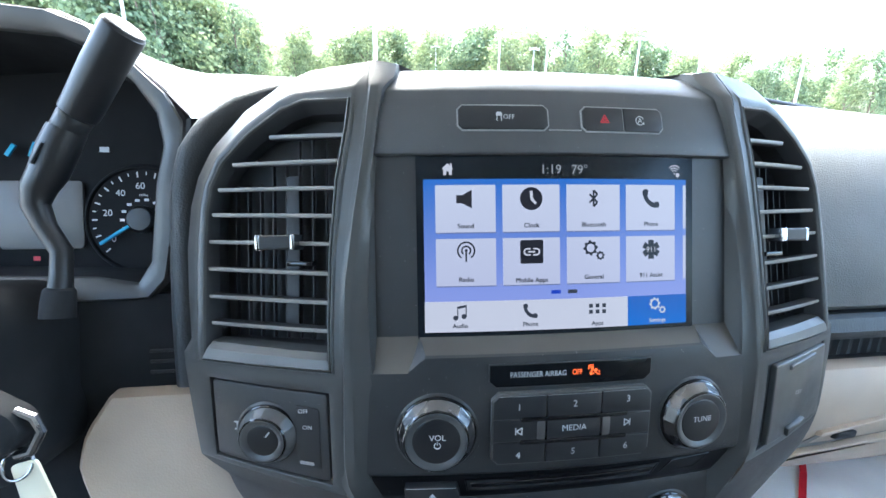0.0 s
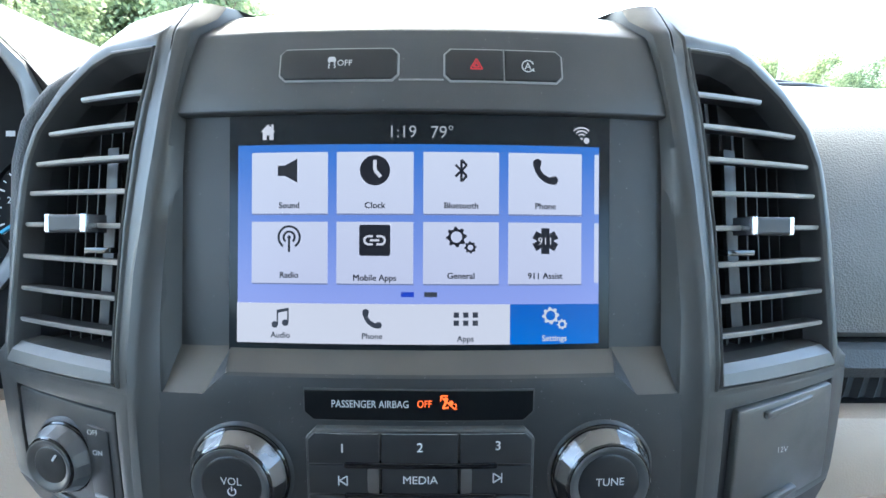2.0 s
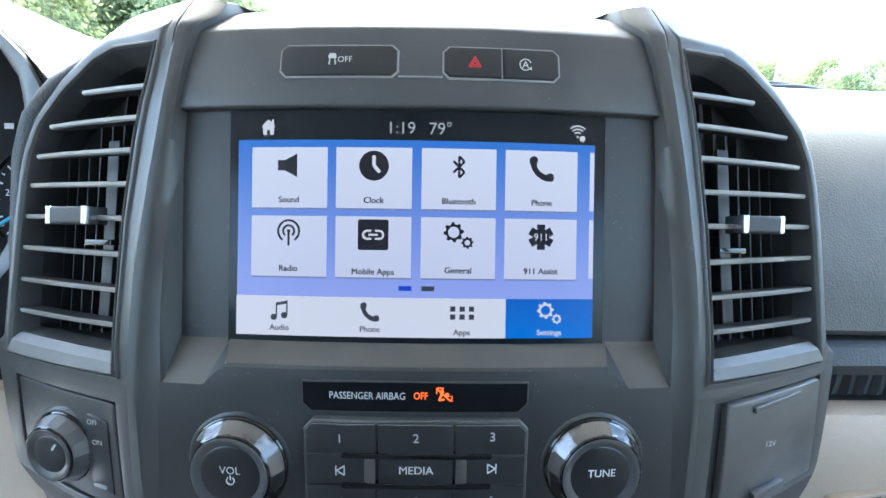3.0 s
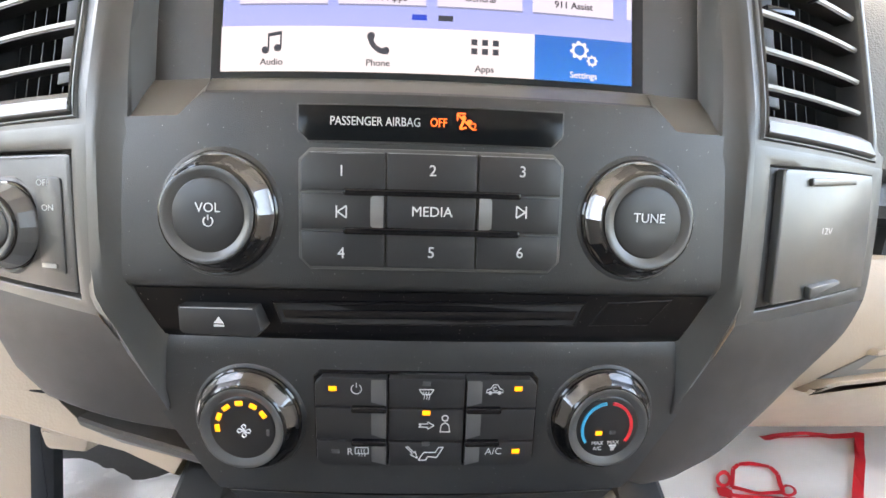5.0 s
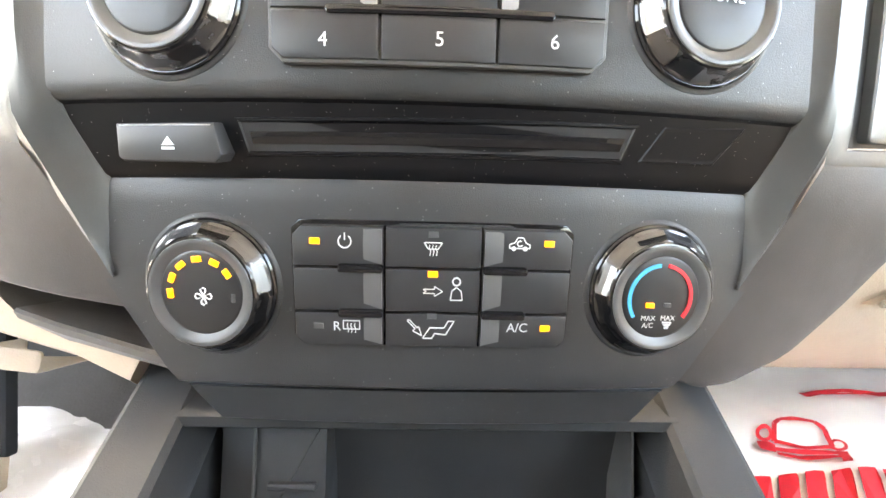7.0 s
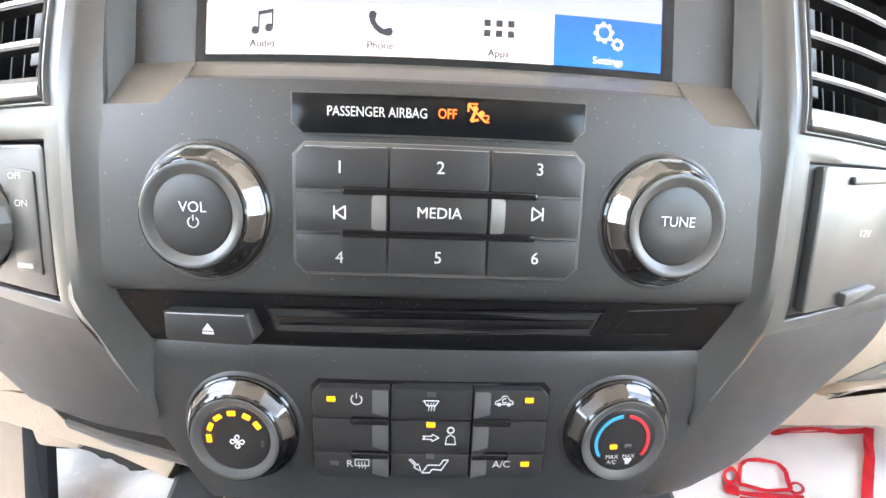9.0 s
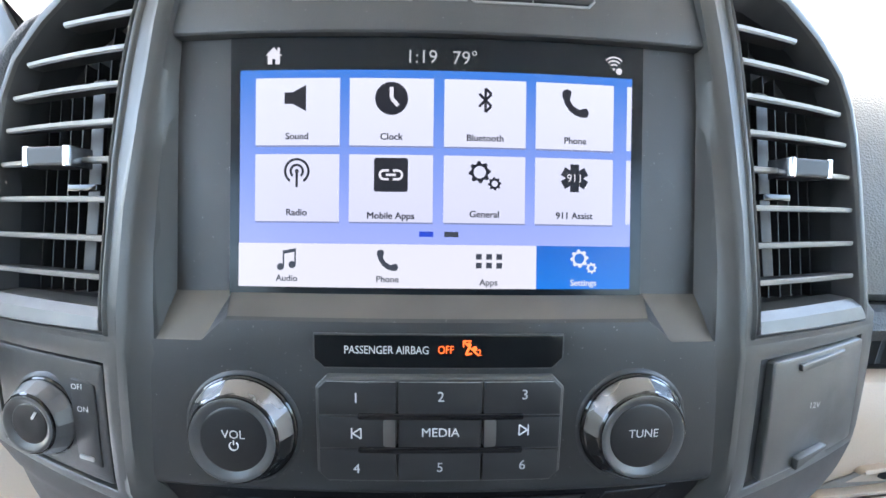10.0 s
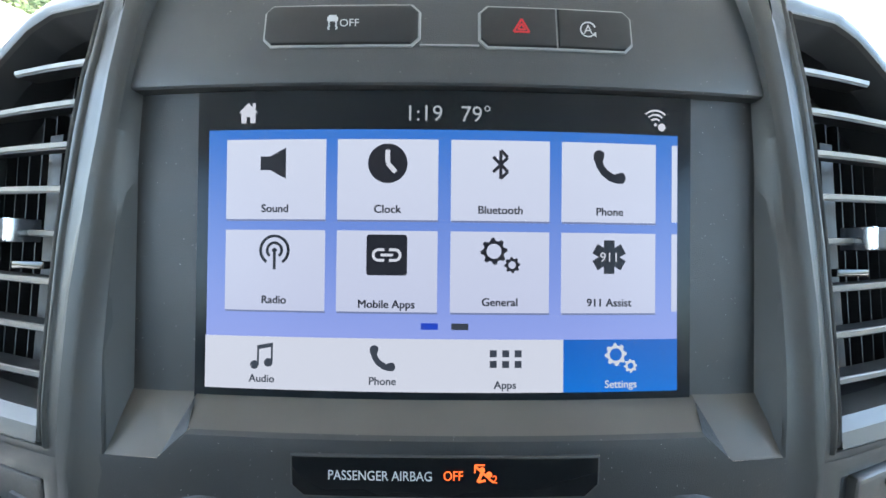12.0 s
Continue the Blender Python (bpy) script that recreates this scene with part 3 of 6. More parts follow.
    part("mid_vane", prism(rect(X(0.1745) - 0.0045, X(0.1745) + 0.0045, -0.052, 0.048), 0.0230, 0.004, 0.0006, None, side_y), M_DARK, vent, "dark centre vane")
    for k in range(8):
        xv = 0.152 + 0.0095 * k
        top = 0.078 if xv < 0.175 else 0.060 if xv < 0.195 else 0.045
        part("vane", prism(rect(X(xv) - 0.0005, X(xv) + 0.0005, -0.062, top), 0.029, 0.012, 0.0002, None, side_y), M_DARK, vent)
    xc, zc = X(0.1743), 0.0036
    yh = side_y(xc, zc)
    tab = part("tab", prism(rounded(rect(xc - 0.0108, xc + 0.0108, zc - 0.0044, zc + 0.0044), 0.001), yh - 0.0090, 0.016, 0.0014), M_TAB_GREY, vent, "dark satin grey tab", False)
    for q in (-1, 1):
        part("tab_tip", prism(rounded(rect(xc + q * 0.0108 - 0.0014, xc + q * 0.0108 + 0.0014, zc - 0.0047, zc + 0.0047), 0.0006), yh - 0.0095, 0.016, 0.0010), M_CHROME, tab, "polished chrome tip", True, vent)
    part("tab_stem", prism(rect(xc + s * -0.019, xc - s * 0.003, zc - 0.0150, zc - 0.0120) if s > 0 else rect(xc + 0.003, xc + 0.019, zc - 0.0150, zc - 0.0120), yh + 0.001, 0.01, 0.0006), M_GLOSS, vent)

# ---- touchscreen ----
def glow(name, color, power):
    m = plain(name, (0.008, 0.008, 0.010), 0.3, 0.0, color, power)
    m.node_tree.nodes["Principled BSDF"].inputs["Specular IOR Level"].default_value = 0.15
    return m


def gradient_glow(name, top, bottom, z0, z1, power):
    m, nt, ln, b = nodes_of(name)
    co = nt.new("ShaderNodeTexCoord")
    sep = nt.new("ShaderNodeSeparateXYZ")
    mr = nt.new("ShaderNodeMapRange")
    mr.inputs["From Min"].default_value, mr.inputs["From Max"].default_value = z0, z1
    ln.new(co.outputs["Object"], sep.inputs["Vector"])
    ln.new(sep.outputs["Z"], mr.inputs["Value"])
    r = ramp(nt, ln, mr.outputs["Result"], [(0.0, bottom), (1.0, top)])
    b.inputs["Base Color"].default_value, b.inputs["Roughness"].default_value = (0.008, 0.008, 0.010, 1), 0.3
    b.inputs["Specular IOR Level"].default_value = 0.15
    ln.new(r.outputs["Color"], b.inputs["Emission Color"])
    b.inputs["Emission Strength"].default_value = power
    return m


LIT = 0.49 * LAMP
M_BACKLIGHT = gradient_glow("blue screen background", (0.05, 0.18, 0.62), (0.34, 0.38, 0.82), 0.018, 0.095, LIT)
M_CARD = gradient_glow("lilac white screen tile", (0.72, 0.70, 0.84), (0.62, 0.60, 0.78), 0.028, 0.095, LIT)
M_CARD_EDGE = glow("grey tile edge", (0.20, 0.22, 0.40), LIT)
M_BAR = glow("white screen bar", (0.72, 0.68, 0.78), LIT)
M_TAB = gradient_glow("blue settings tab", (0.012, 0.115, 0.52), (0.012, 0.165, 0.66), 0.002, 0.022, LIT)
M_INK = glow("dark screen ink", (0.012, 0.012, 0.018), LIT)
M_LIGHTINK = glow("white screen ink", (0.70, 0.66, 0.74), LIT)
M_TIMEINK = glow("pale grey screen ink", (0.42, 0.42, 0.46), LIT)
M_GREYINK = glow("grey screen ink", (0.045, 0.05, 0.07), LIT)
M_BLUEINK = glow("blue screen ink", (0.02, 0.06, 0.55), LIT)

screen = Thing("touchscreen", (0, 0, -0.0555), "lit infotainment touchscreen showing rows of white settings tiles", "touchscreen")
part("glass", panel(-0.0915, 0.0922, -0.0590, 0.0552, 0.0008, 20, 12), M_GLASS, screen, "gloss black glass")
YS = 0.0004
part("display", panel(-0.0870, 0.0868, -0.0345, 0.0408, YS, 24, 10), M_BACKLIGHT, screen, "blue lit display")
part("menu_bar", panel(-0.0872, 0.0436, -0.0535, -0.0345, YS - 0.0002, 18, 4), M_BAR, screen, "white menu bar")
part("settings_tab", panel(0.0436, 0.0868, -0.0535, -0.0345, YS - 0.0002, 6, 4), M_TAB, screen, "blue settings tab")
COLS = ((-0.0798, -0.0428), (-0.0385, -0.0022), (0.0024, 0.0381), (0.0426, 0.0780))
ROWS_Z = ((0.0081, 0.0371), (-0.0249, 0.0042))


def handset():
    """A telephone receiver seen from its side, leaning like a backslash."""
    back = [(-0.50, 0.22), (-0.42, -0.02), (-0.26, -0.26), (-0.02, -0.44), (0.22, -0.52)]
    front = [(-0.24, 0.20), (-0.20, 0.06), (-0.08, -0.10), (0.08, -0.20), (0.20, -0.26)]
    bar = [[back[i], back[i + 1], front[i + 1], front[i]] for i in range(4)]
    return bar + [rounded([(-0.52, 0.18), (-0.22, 0.14), (-0.16, 0.44), (-0.34, 0.54), (-0.52, 0.44)], 0.08, 3), rounded([(0.16, -0.22), (0.20, -0.52), (0.46, -0.52), (0.54, -0.34), (0.44, -0.16)], 0.08, 3)]


def house():
    return [[(-0.5, 0.0), (0.5, 0.0), (0.0, 0.5)], [(-0.36, -0.5), (-0.10, -0.5), (-0.10, 0.02), (-0.36, 0.02)], [(0.10, -0.5), (0.36, -0.5), (0.36, 0.02), (0.10, 0.02)], [(-0.12, -0.2), (0.12, -0.2), (0.12, 0.02), (-0.12, 0.02)], [(0.22, 0.2), (0.36, 0.2), (0.36, 0.48), (0.22, 0.48)]]


def note():
    return [disc(-0.30, -0.36, 0.17, 14), disc(0.26, -0.26, 0.17, 14), line(-0.16, -0.36, -0.16, 0.36, 0.07), line(0.40, -0.26, 0.40, 0.46, 0.07), [(-0.195, 0.24), (0.435, 0.36), (0.435, 0.52), (-0.195, 0.40)]]


def bluetooth():
    return chain([(-0.28, 0.28), (0.26, -0.26), (0.0, -0.52), (0.0, 0.52), (0.26, 0.26), (-0.28, -0.28)], 0.115)


def antenna():
    return arc(0, 0.12, 0.24, 0.09, -50, 230) + arc(0, 0.12, 0.46, 0.09, -55, 235, 28) + [disc(0, 0.12, 0.08, 12), line(0, 0.1, 0, -0.5, 0.09)]


def two_gears():
    return gear(-0.18, 0.14, 0.40, 0.22, 8) + gear(0.36, -0.26, 0.24, 0.11, 8)


def star():
    return [line(-0.5 * math.cos(a), -0.5 * math.sin(a), 0.5 * math.cos(a), 0.5 * math.sin(a), 0.32) for a in (radians(90), radians(30), radians(150))]


LINK = [rounded(rect(-0.5, 0.5, -0.5, 0.5), 0.08, 3)]
CHAIN_LINK = (arc(-0.20, 0.0, 0.13, 0.07, 90, 270, 10) + arc(0.20, 0.0, 0.13, 0.07, -90, 90, 10) + [line(-0.20, 0.13, -0.06, 0.13, 0.07), line(-0.20, -0.13, -0.06, -0.13, 0.07), line(0.06, 0.13, 0.20, 0.13, 0.07), line(0.06, -0.13, 0.20, -0.13, 0.07), line(-0.15, 0.0, 0.15, 0.0, 0.07)])
TILES = [[("Sound", [[(-0.5, -0.22), (-0.18, -0.22), (-0.18, 0.22), (-0.5, 0.22)], [(-0.185, -0.22), (0.34, -0.5), (0.34, 0.5), (-0.185, 0.22)]], 0.0112), ("Clock", [disc(0, 0, 0.5, 40)], 0.0142), ("Bluetooth", bluetooth(), 0.0098), ("Phone", handset(), 0.0116)],
         [("Radio", antenna(), 0.0112), ("Mobile Apps", LINK, 0.0146), ("General", two_gears(), 0.0122), ("911 Assist", star(), 0.0122)]]
for r, (z0, z1) in enumerate(ROWS_Z):
    for c, (x0, x1) in enumerate(COLS):
        word, shape, size = TILES[r][c]
        tile = part("tile", panel(x0, x1, z0, z1, YS - 0.0005, 5, 4), M_CARD, screen)
        part("tile_edge", prism(rect(x0 + 0.0002, x1 + 0.0002, z0 - 0.0007, z0), YS - 0.0003, 0.0006, 0), M_CARD_EDGE, tile, thing=screen)
        xm = (x0 + x1) / 2
        zi = z1 - 0.0087
        symbol("icon", shape, xm, zi, size, YS - 0.0006, M_INK, tile, thing=screen)
        if word == "Clock":
            symbol("icon_pointer", chain([(0.0, 0.34), (0.0, 0.0), (0.2, -0.22)], 0.12), xm, zi, size, YS - 0.0009, M_LIGHTINK, tile, thing=screen)
        if word == "Mobile Apps":
            symbol("icon_link", CHAIN_LINK, xm, zi, size, YS - 0.0009, M_LIGHTINK, tile, thing=screen)
        if word == "911 Assist":
            lettering("911", xm, zi, 0.0034, YS - 0.0009, M_LIGHTINK, tile, thing=screen)
        lettering(word, xm, z0 + 0.0039, 0.0028, YS - 0.0007, M_INK, tile, thing=screen, bold=0.035)
for z0, z1 in ROWS_Z:
    part("tile", prism(rect(0.0845, 0.0866, z0 + 0.0005, z1), YS - 0.0003, 0.0005, 0), M_CARD, screen)
part("page_dot", prism(rect(-0.0079, -0.0018, -0.0311, -0.0288), YS - 0.0003, 0.0005, 0), M_BLUEINK, screen)
part("page_dot", prism(rect(0.0030, 0.0091, -0.0311, -0.0288), YS - 0.0003, 0.0005, 0), M_GREYINK, screen)
for word, shape, xm, size, ink in (("Audio", note(), -0.0655, 0.0092, M_GREYINK), ("Phone", handset(), -0.0215, 0.0088, M_GREYINK), ("Apps", [rect(-0.5 + 0.4 * i, -0.28 + 0.4 * i, -0.28 + 0.34 * j, -0.06 + 0.34 * j) for i in range(3) for j in range(2)], 0.0225, 0.0112, M_GREYINK), ("Settings", two_gears(), 0.0650, 0.0104, M_LIGHTINK)):
    symbol("icon", shape, xm, -0.0414, size, YS - 0.0003, ink, screen)
    lettering(word, xm, -0.0496, 0.0027, YS - 0.0003, ink, screen, bold=0.03)
symbol("icon", house(), -0.0720, 0.0470, 0.0074, YS - 0.0001, M_LIGHTINK, screen)
lettering("1:19", -0.0076, 0.0467, 0.0056, YS - 0.0001, M_TIMEINK, screen, bold=0)
lettering("79\u00b0", 0.0112, 0.0467, 0.0056, YS - 0.0001, M_TIMEINK, screen, bold=0)
symbol("icon", arc(0, -0.3, 0.30, 0.09, 45, 135, 8) + arc(0, -0.3, 0.52, 0.09, 45, 135, 10) + arc(0, -0.3, 0.74, 0.09, 45, 135, 12) + [disc(0.0, -0.3, 0.08, 10), disc(0.34, -0.42, 0.2, 16)], 0.0780, 0.0468, 0.0072, YS - 0.0001, M_LIGHTINK, screen)

# ---- buttons above the screen ----


def chamfered(x0, x1, z0, z1, c, left=True, right=True):
    p = []
    p += [(x0 + c, z0), ] if left else [(x0, z0)]
    p += [(x1 - c, z0), (x1, z0 + c), (x1, z1 - c), (x1 - c, z1)] if right else [(x1, z0), (x1, z1)]
    p += [(x0 + c, z1), (x0, z1 - c), (x0, z0 + c)] if left else [(x0, z1)]
    return p


YT_FRONT = upper_y(0, 0.0774) - 0.0027


def top_button(name, pts, label):
    th = Thing(name, (sum(p[0] for p in pts) / len(pts), -0.0040, min(p[1] for p in pts)), label, "button", "buttons above the screen")
    part("frame", prism([(x, z) for x, z in inset(pts, -0.0009)], -0.0010, 0.004, 0.0007, None, upper_y), M_BUTTON_EDGE, th, "bright pale frame")
    part("cap", prism(pts, -0.0024, 0.005, 0.0012, None, upper_y), M_BUTTON, th)
    return th


tb = top_button("traction_control_button", chamfered(-0.0650, -0.0098, 0.0700, 0.0852, 0.0026), "wide black push button with a skidding car symbol and OFF")
SKID = [rounded(rect(-0.42, 0.42, 0.12, 0.5), 0.12, 3), rect(-0.3, 0.3, 0.5, 0.62), rect(-0.34, -0.2, -0.04, 0.12), rect(0.2, 0.34, -0.04, 0.12)] + chain([(-0.34, -0.1), (-0.22, -0.24), (-0.38, -0.4), (-0.24, -0.56)], 0.1) + chain([(0.34, -0.1), (0.22, -0.24), (0.38, -0.4), (0.24, -0.56)], 0.1)
symbol("symbol", SKID, -0.0402, 0.0777, 0.0046, YT_FRONT, M_WHITE, tb)
lettering("OFF", -0.0342, 0.0776, 0.0028, YT_FRONT, M_WHITE, tb)
hz = top_button("hazard_button", chamfered(0.0124, 0.0396, 0.0697, 0.0850, 0.0026, True, False), "black hazard button with a red triangle")
symbol("symbol", chain([(-0.5, -0.4), (0.5, -0.4), (0.0, 0.46), (-0.5, -0.4)], 0.12) + chain([(-0.24, -0.24), (0.24, -0.24), (0.0, 0.16), (-0.24, -0.24)], 0.10), 0.0268, 0.0772, 0.0056, YT_FRONT, M_RED, hz)
ss = top_button("start_stop_button", chamfered(0.0402, 0.0670, 0.0697, 0.0850, 0.0026, False, True), "black stop-start button with a circled A")
symbol("symbol", arc(0, 0, 0.5, 0.09, 20, 320, 28) + [[(0.30, -0.34), (0.56, -0.50), (0.52, -0.14)]], 0.0508, 0.0768, 0.0054, YT_FRONT, M_WHITE, ss)
lettering("A", 0.0508, 0.0768, 0.0034, YT_FRONT, M_WHITE, ss)
strip = Thing("trim_strip", (0.0013, -0.0040, 0.0695), "thin bright strip between two dash buttons", "trim strip")
part("strip", prism(rect(-0.0092, 0.0118, 0.0696, 0.0704), -0.0006, 0.002, 0.0002, None, upper_y), M_BUTTON_EDGE, strip)

# ---- passenger airbag indicator ----
ai = Thing("airbag_indicator", (CX, -0.0178, -0.083), "gloss black passenger airbag indicator with lit orange OFF", "indicator panel")
pts = [(-0.0488, -0.0700), (0.0512, -0.0700), (0.0512, -0.0790), (0.0470, -0.0830), (-0.0450, -0.0830), (-0.0488, -0.0795)]
part("frame", prism(inset(pts, -0.0006), -0.0187, 0.003, 0.0003), M_RAIL, ai)
part("window", prism(pts, -0.0190, 0.003, 0.0002), M_WINDOW, ai, "gloss black window")
lettering("PASSENGER AIRBAG", -0.0200, -0.0757, 0.0032, -0.0190, M_WHITE, ai, width=0.0335)
lettering("OFF", 0.0037, -0.0755, 0.0032, -0.0190, M_ORANGE, ai, width=0.0062)
symbol("symbol", [disc(-0.10, 0.28, 0.16, 14), line(-0.48, 0.5, 0.5, -0.4, 0.1), line(-0.1, 0.1, -0.3, -0.4, 0.16), line(-0.3, -0.4, 0.1, -0.3, 0.12), disc(0.28, 0.02, 0.17, 12)] + chain([(-0.48, 0.12), (-0.48, 0.55), (0.05, 0.55)], 0.08), 0.0136, -0.0752, 0.0060, -0.0190, M_ORANGE, ai)
lettering("2", 0.0172, -0.0766, 0.0026, -0.0190, M_ORANGE, ai)

# ---- knobs ----


def knob(name, cx, cz, y0, r, h, label, band=M_BAND, facets=14, host=None):
    th = host or Thing(name, (cx, y0, cz), label, "knob", "dash knobs")
    seat = part("knob" if host else "seat", lathe([(r + 0.0085, y0 + 0.0008), (r + 0.0078, y0 - 0.0006), (r + 0.0068, y0 - 0.0012), (r + 0.0052, y0 - 0.0004), (r + 0.0048, y0 + 0.0002)], cx, cz, 56, cap=False), M_FASCIA, th, label if host else "")
    up = seat if host else th
    part("base_ring", lathe([(r + 0.0064, y0 + 0.001), (r + 0.0064, y0 - 0.0018), (r + 0.0058, y0 - 0.0026), (r + 0.0050, y0 - 0.0026)], cx, cz, 64, cap=False), M_GLOSS, up, "gloss black base ring", True, th)
    part("band", lathe([(r + 0.0052, y0 - 0.0015), (r + 0.0054, y0 - 0.0034), (r + 0.0052, y0 - 0.0042, 1), (r + 0.0038, y0 - h * 0.6, 1), (r + 0.0026, y0 - h * 0.84, 1), (r + 0.0019, y0 - h + 0.0012)], cx, cz, 112, facets, cap=False), band, up, "bright faceted band", False, th)
    part("groove", lathe([(r + 0.0020, y0 - h + 0.0014), (r + 0.0014, y0 - h + 0.0004), (r + 0.0007, y0 - h + 0.0002)], cx, cz, 64, cap=False), M_GLOSS, up, "gloss black groove", True, th)
    part("rim", lathe([(r + 0.0009, y0 - h + 0.0006), (r + 0.0006, y0 - h - 0.0004), (r - 0.0001, y0 - h - 0.0006), (r - 0.0010, y0 - h - 0.0002), (r - 0.0032, y0 - h + 0.0016)], cx, cz, 64, cap=False), M_RIM, up, "satin grey bevelled rim", True, th)
    part("cap", lathe([(r - 0.0028, y0 - h + 0.0020), (r - 0.0034, y0 - h + 0.0013), (r - 0.0040, y0 - h + 0.0010), (0.004, y0 - h + 0.0014)], cx, cz, 64), M_KNOB, up, "", True, th)
    return th, y0 - h + 0.0010


POWER = arc(0, 0, 0.42, 0.075, 125, 415, 24) + [line(0, 0.10, 0, 0.56, 0.075)]
vk, yv = knob("volume_knob", -0.0796, -0.1106, -0.0180, 0.0168, 0.0130, "round volume knob with a faceted chrome band and black cap")
lettering("VOL", -0.0790, -0.1079, 0.0034, yv, M_WHITE, vk, thick=0.0006)
symbol("symbol", POWER, -0.0791, -0.1129, 0.0042, yv, M_WHITE, vk, thick=0.0006)
tk, yv = knob("tuning_knob", 0.0834, -0.1094, -0.0180, 0.0168, 0.0130, "round tuning knob with a faceted chrome band and black cap")
lettering("TUNE", 0.0834, -0.1078, 0.0034, yv, M_WHITE, tk, thick=0.0006)

# ---- radio buttons ----
YR = -0.0180
radio_t = Thing("radio_button_block", (CX, YR, -0.130), "block of nine black radio preset and media buttons", "radio controls")
RX, RZ = (-0.0472, -0.0153, 0.0187, 0.0508), (-0.0868, -0.1018, -0.1160, -0.1300)
part("bed", prism(rounded(rect(-0.0480, 0.0516, -0.1308, -0.0859), 0.0043, 1), YR - 0.0044, 0.006, 0.0009), M_SILL, radio_t, "satin grey button surround")
WORDS = (("1", "2", "3"), ("prev", "MEDIA", "next"), ("4", "5", "6"))
PREV = [line(-0.42, -0.5, -0.42, 0.5, 0.12)] + chain([(0.42, 0.5), (-0.34, 0.0), (0.42, -0.5), (0.42, 0.5)], 0.12)
NEXT = [[(-a, b) for a, b in p] for p in PREV]
for r in range(3):
    for c in range(3):
        x0, x1, z1, z0 = RX[c] + 0.0004, RX[c + 1] - 0.0004, RZ[r] - 0.0004, RZ[r + 1] + 0.0004
        p = rect(x0, x1, z0, z1)
        if r != 1 and c != 1:
            ch = 0.0032
            if c == 0:
                p = [(x0, z0), (x1, z0), (x1, z1), (x0 + ch, z1), (x0, z1 - ch)] if r == 0 else [(x0 + ch, z0), (x1, z0), (x1, z1), (x0, z1), (x0, z0 + ch)]
            else:
                p = [(x0, z0), (x1, z0), (x1, z1 - ch), (x1 - ch, z1), (x0, z1)] if r == 0 else [(x0, z0), (x1 - ch, z0), (x1, z0 + ch), (x1, z1), (x0, z1)]
        btn = part("button", prism(p, YR - 0.0055, 0.006, 0.0007), M_BUTTON, radio_t)
        if r == 0:
            # a pale strip on the top row paints the bevel's reflection
            part("edge", prism(rect(x0 + (0.0034 if c == 0 else 0.0004), x1 - (0.0034 if c == 2 else 0.0004), z1 - 0.0009, z1 - 0.0002), YR - 0.0054, 0.002, 0.0002), M_BUTTON_EDGE, btn, "pale strip painted as edge highlight", True, radio_t)
        if r == 1 and c != 1:
            xa, xb = (x1 - 0.0052, x1 - 0.0004) if c == 0 else (x0 + 0.0004, x0 + 0.0052)
            ya, yb = (YR - 0.0056, YR - 0.0062) if c == 0 else (YR - 0.0062, YR - 0.0056)
            part("facet", loft([[(xa, YR - 0.004, z0 + (z1 - z0) * q), (xa, ya + 0.0003 - d, z0 + (z1 - z0) * q), (xb, yb + 0.0003 - d, z0 + (z1 - z0) * q), (xb, YR - 0.004, z0 + (z1 - z0) * q)] for q, d in ((0.03, 0.0), (0.3, 0.0006), (0.6, 0.0008), (0.97, 0.0))], True, None, True), M_FACET, btn, "bright bevelled facet", True, radio_t)
        w = WORDS[r][c]
        xm, zm = (-0.0317, 0.0019, 0.0355)[c], (-0.0934, -0.1084, -0.1235)[r] - 0.0007 * (1 - c)
        if w in ("prev", "next"):
            symbol("symbol", PREV if w == "prev" else NEXT, xm, zm, 0.0044, YR - 0.0055, M_WHITE, btn, thing=radio_t)
        else:
            lettering(w, xm, zm, 0.0040 if len(w) == 1 else 0.0036, YR - 0.0055, M_WHITE, btn, thing=radio_t)
for z in (RZ[1], RZ[2]):
    part("groove_bar", prism(rounded(rect(-0.0310, 0.0352, z - 0.0013, z + 0.0013), 0.0011, 3), YR - 0.0066, 0.006, 0.0007), M_GLOSS, radio_t, "gloss black bar between button rows")

# ---- disc slot and eject button ----
def slot_y(x, z):
    """Depth of the recessed face, which leans under the radio."""
    return -0.0130 + 0.447 * (-0.1412 - z)


cd = Thing("disc_slot", (CX, slot_y(0, -0.156), -0.156), "narrow black disc slot in a recessed panel", "disc slot")
outer = [(-0.0615, -0.1468), (0.0665, -0.1452), (0.0640, -0.1556), (-0.0598, -0.1566)]
on_slot = lambda pts, d: [(x, slot_y(x, z) + d, z) for x, z in even_loop(pts)]
part("frame", loft([on_slot(q, d) for q, d in ((inset(outer, -0.0012), 0.001), (inset(outer, -0.0008), -0.0010), (outer, -0.0012))], True), M_RECESS, cd)
part("frame_inside", loft([on_slot(q, d) for q, d in ((outer, -0.0012), (inset(outer, 0.0010), 0.0006))], True), M_RECESS, cd)
part("mouth", prism(outer, -0.0004, 0.002, 0, None, slot_y), M_DARK, cd)
part("brush", prism([(-0.0585, -0.1500), (0.0640, -0.1486), (0.0630, -0.1530), (-0.0580, -0.1540)], -0.0010, 0.002, 0.0006, None, slot_y), M_GLOSS, cd, "black felt flap")
BLANK = [(0.0765, -0.1440), (0.1065, -0.1424), (0.0985, -0.1560), (0.0700, -0.1564)]
part("blank_key", loft([[(x, slot_y(x, z) + d, z) for x, z in inset(BLANK, e)] for e, d in ((0.0, 0.0006), (0.0008, -0.0004), (0.0018, -0.0001))], True), M_RECESS, cd, "outline of a blank key")
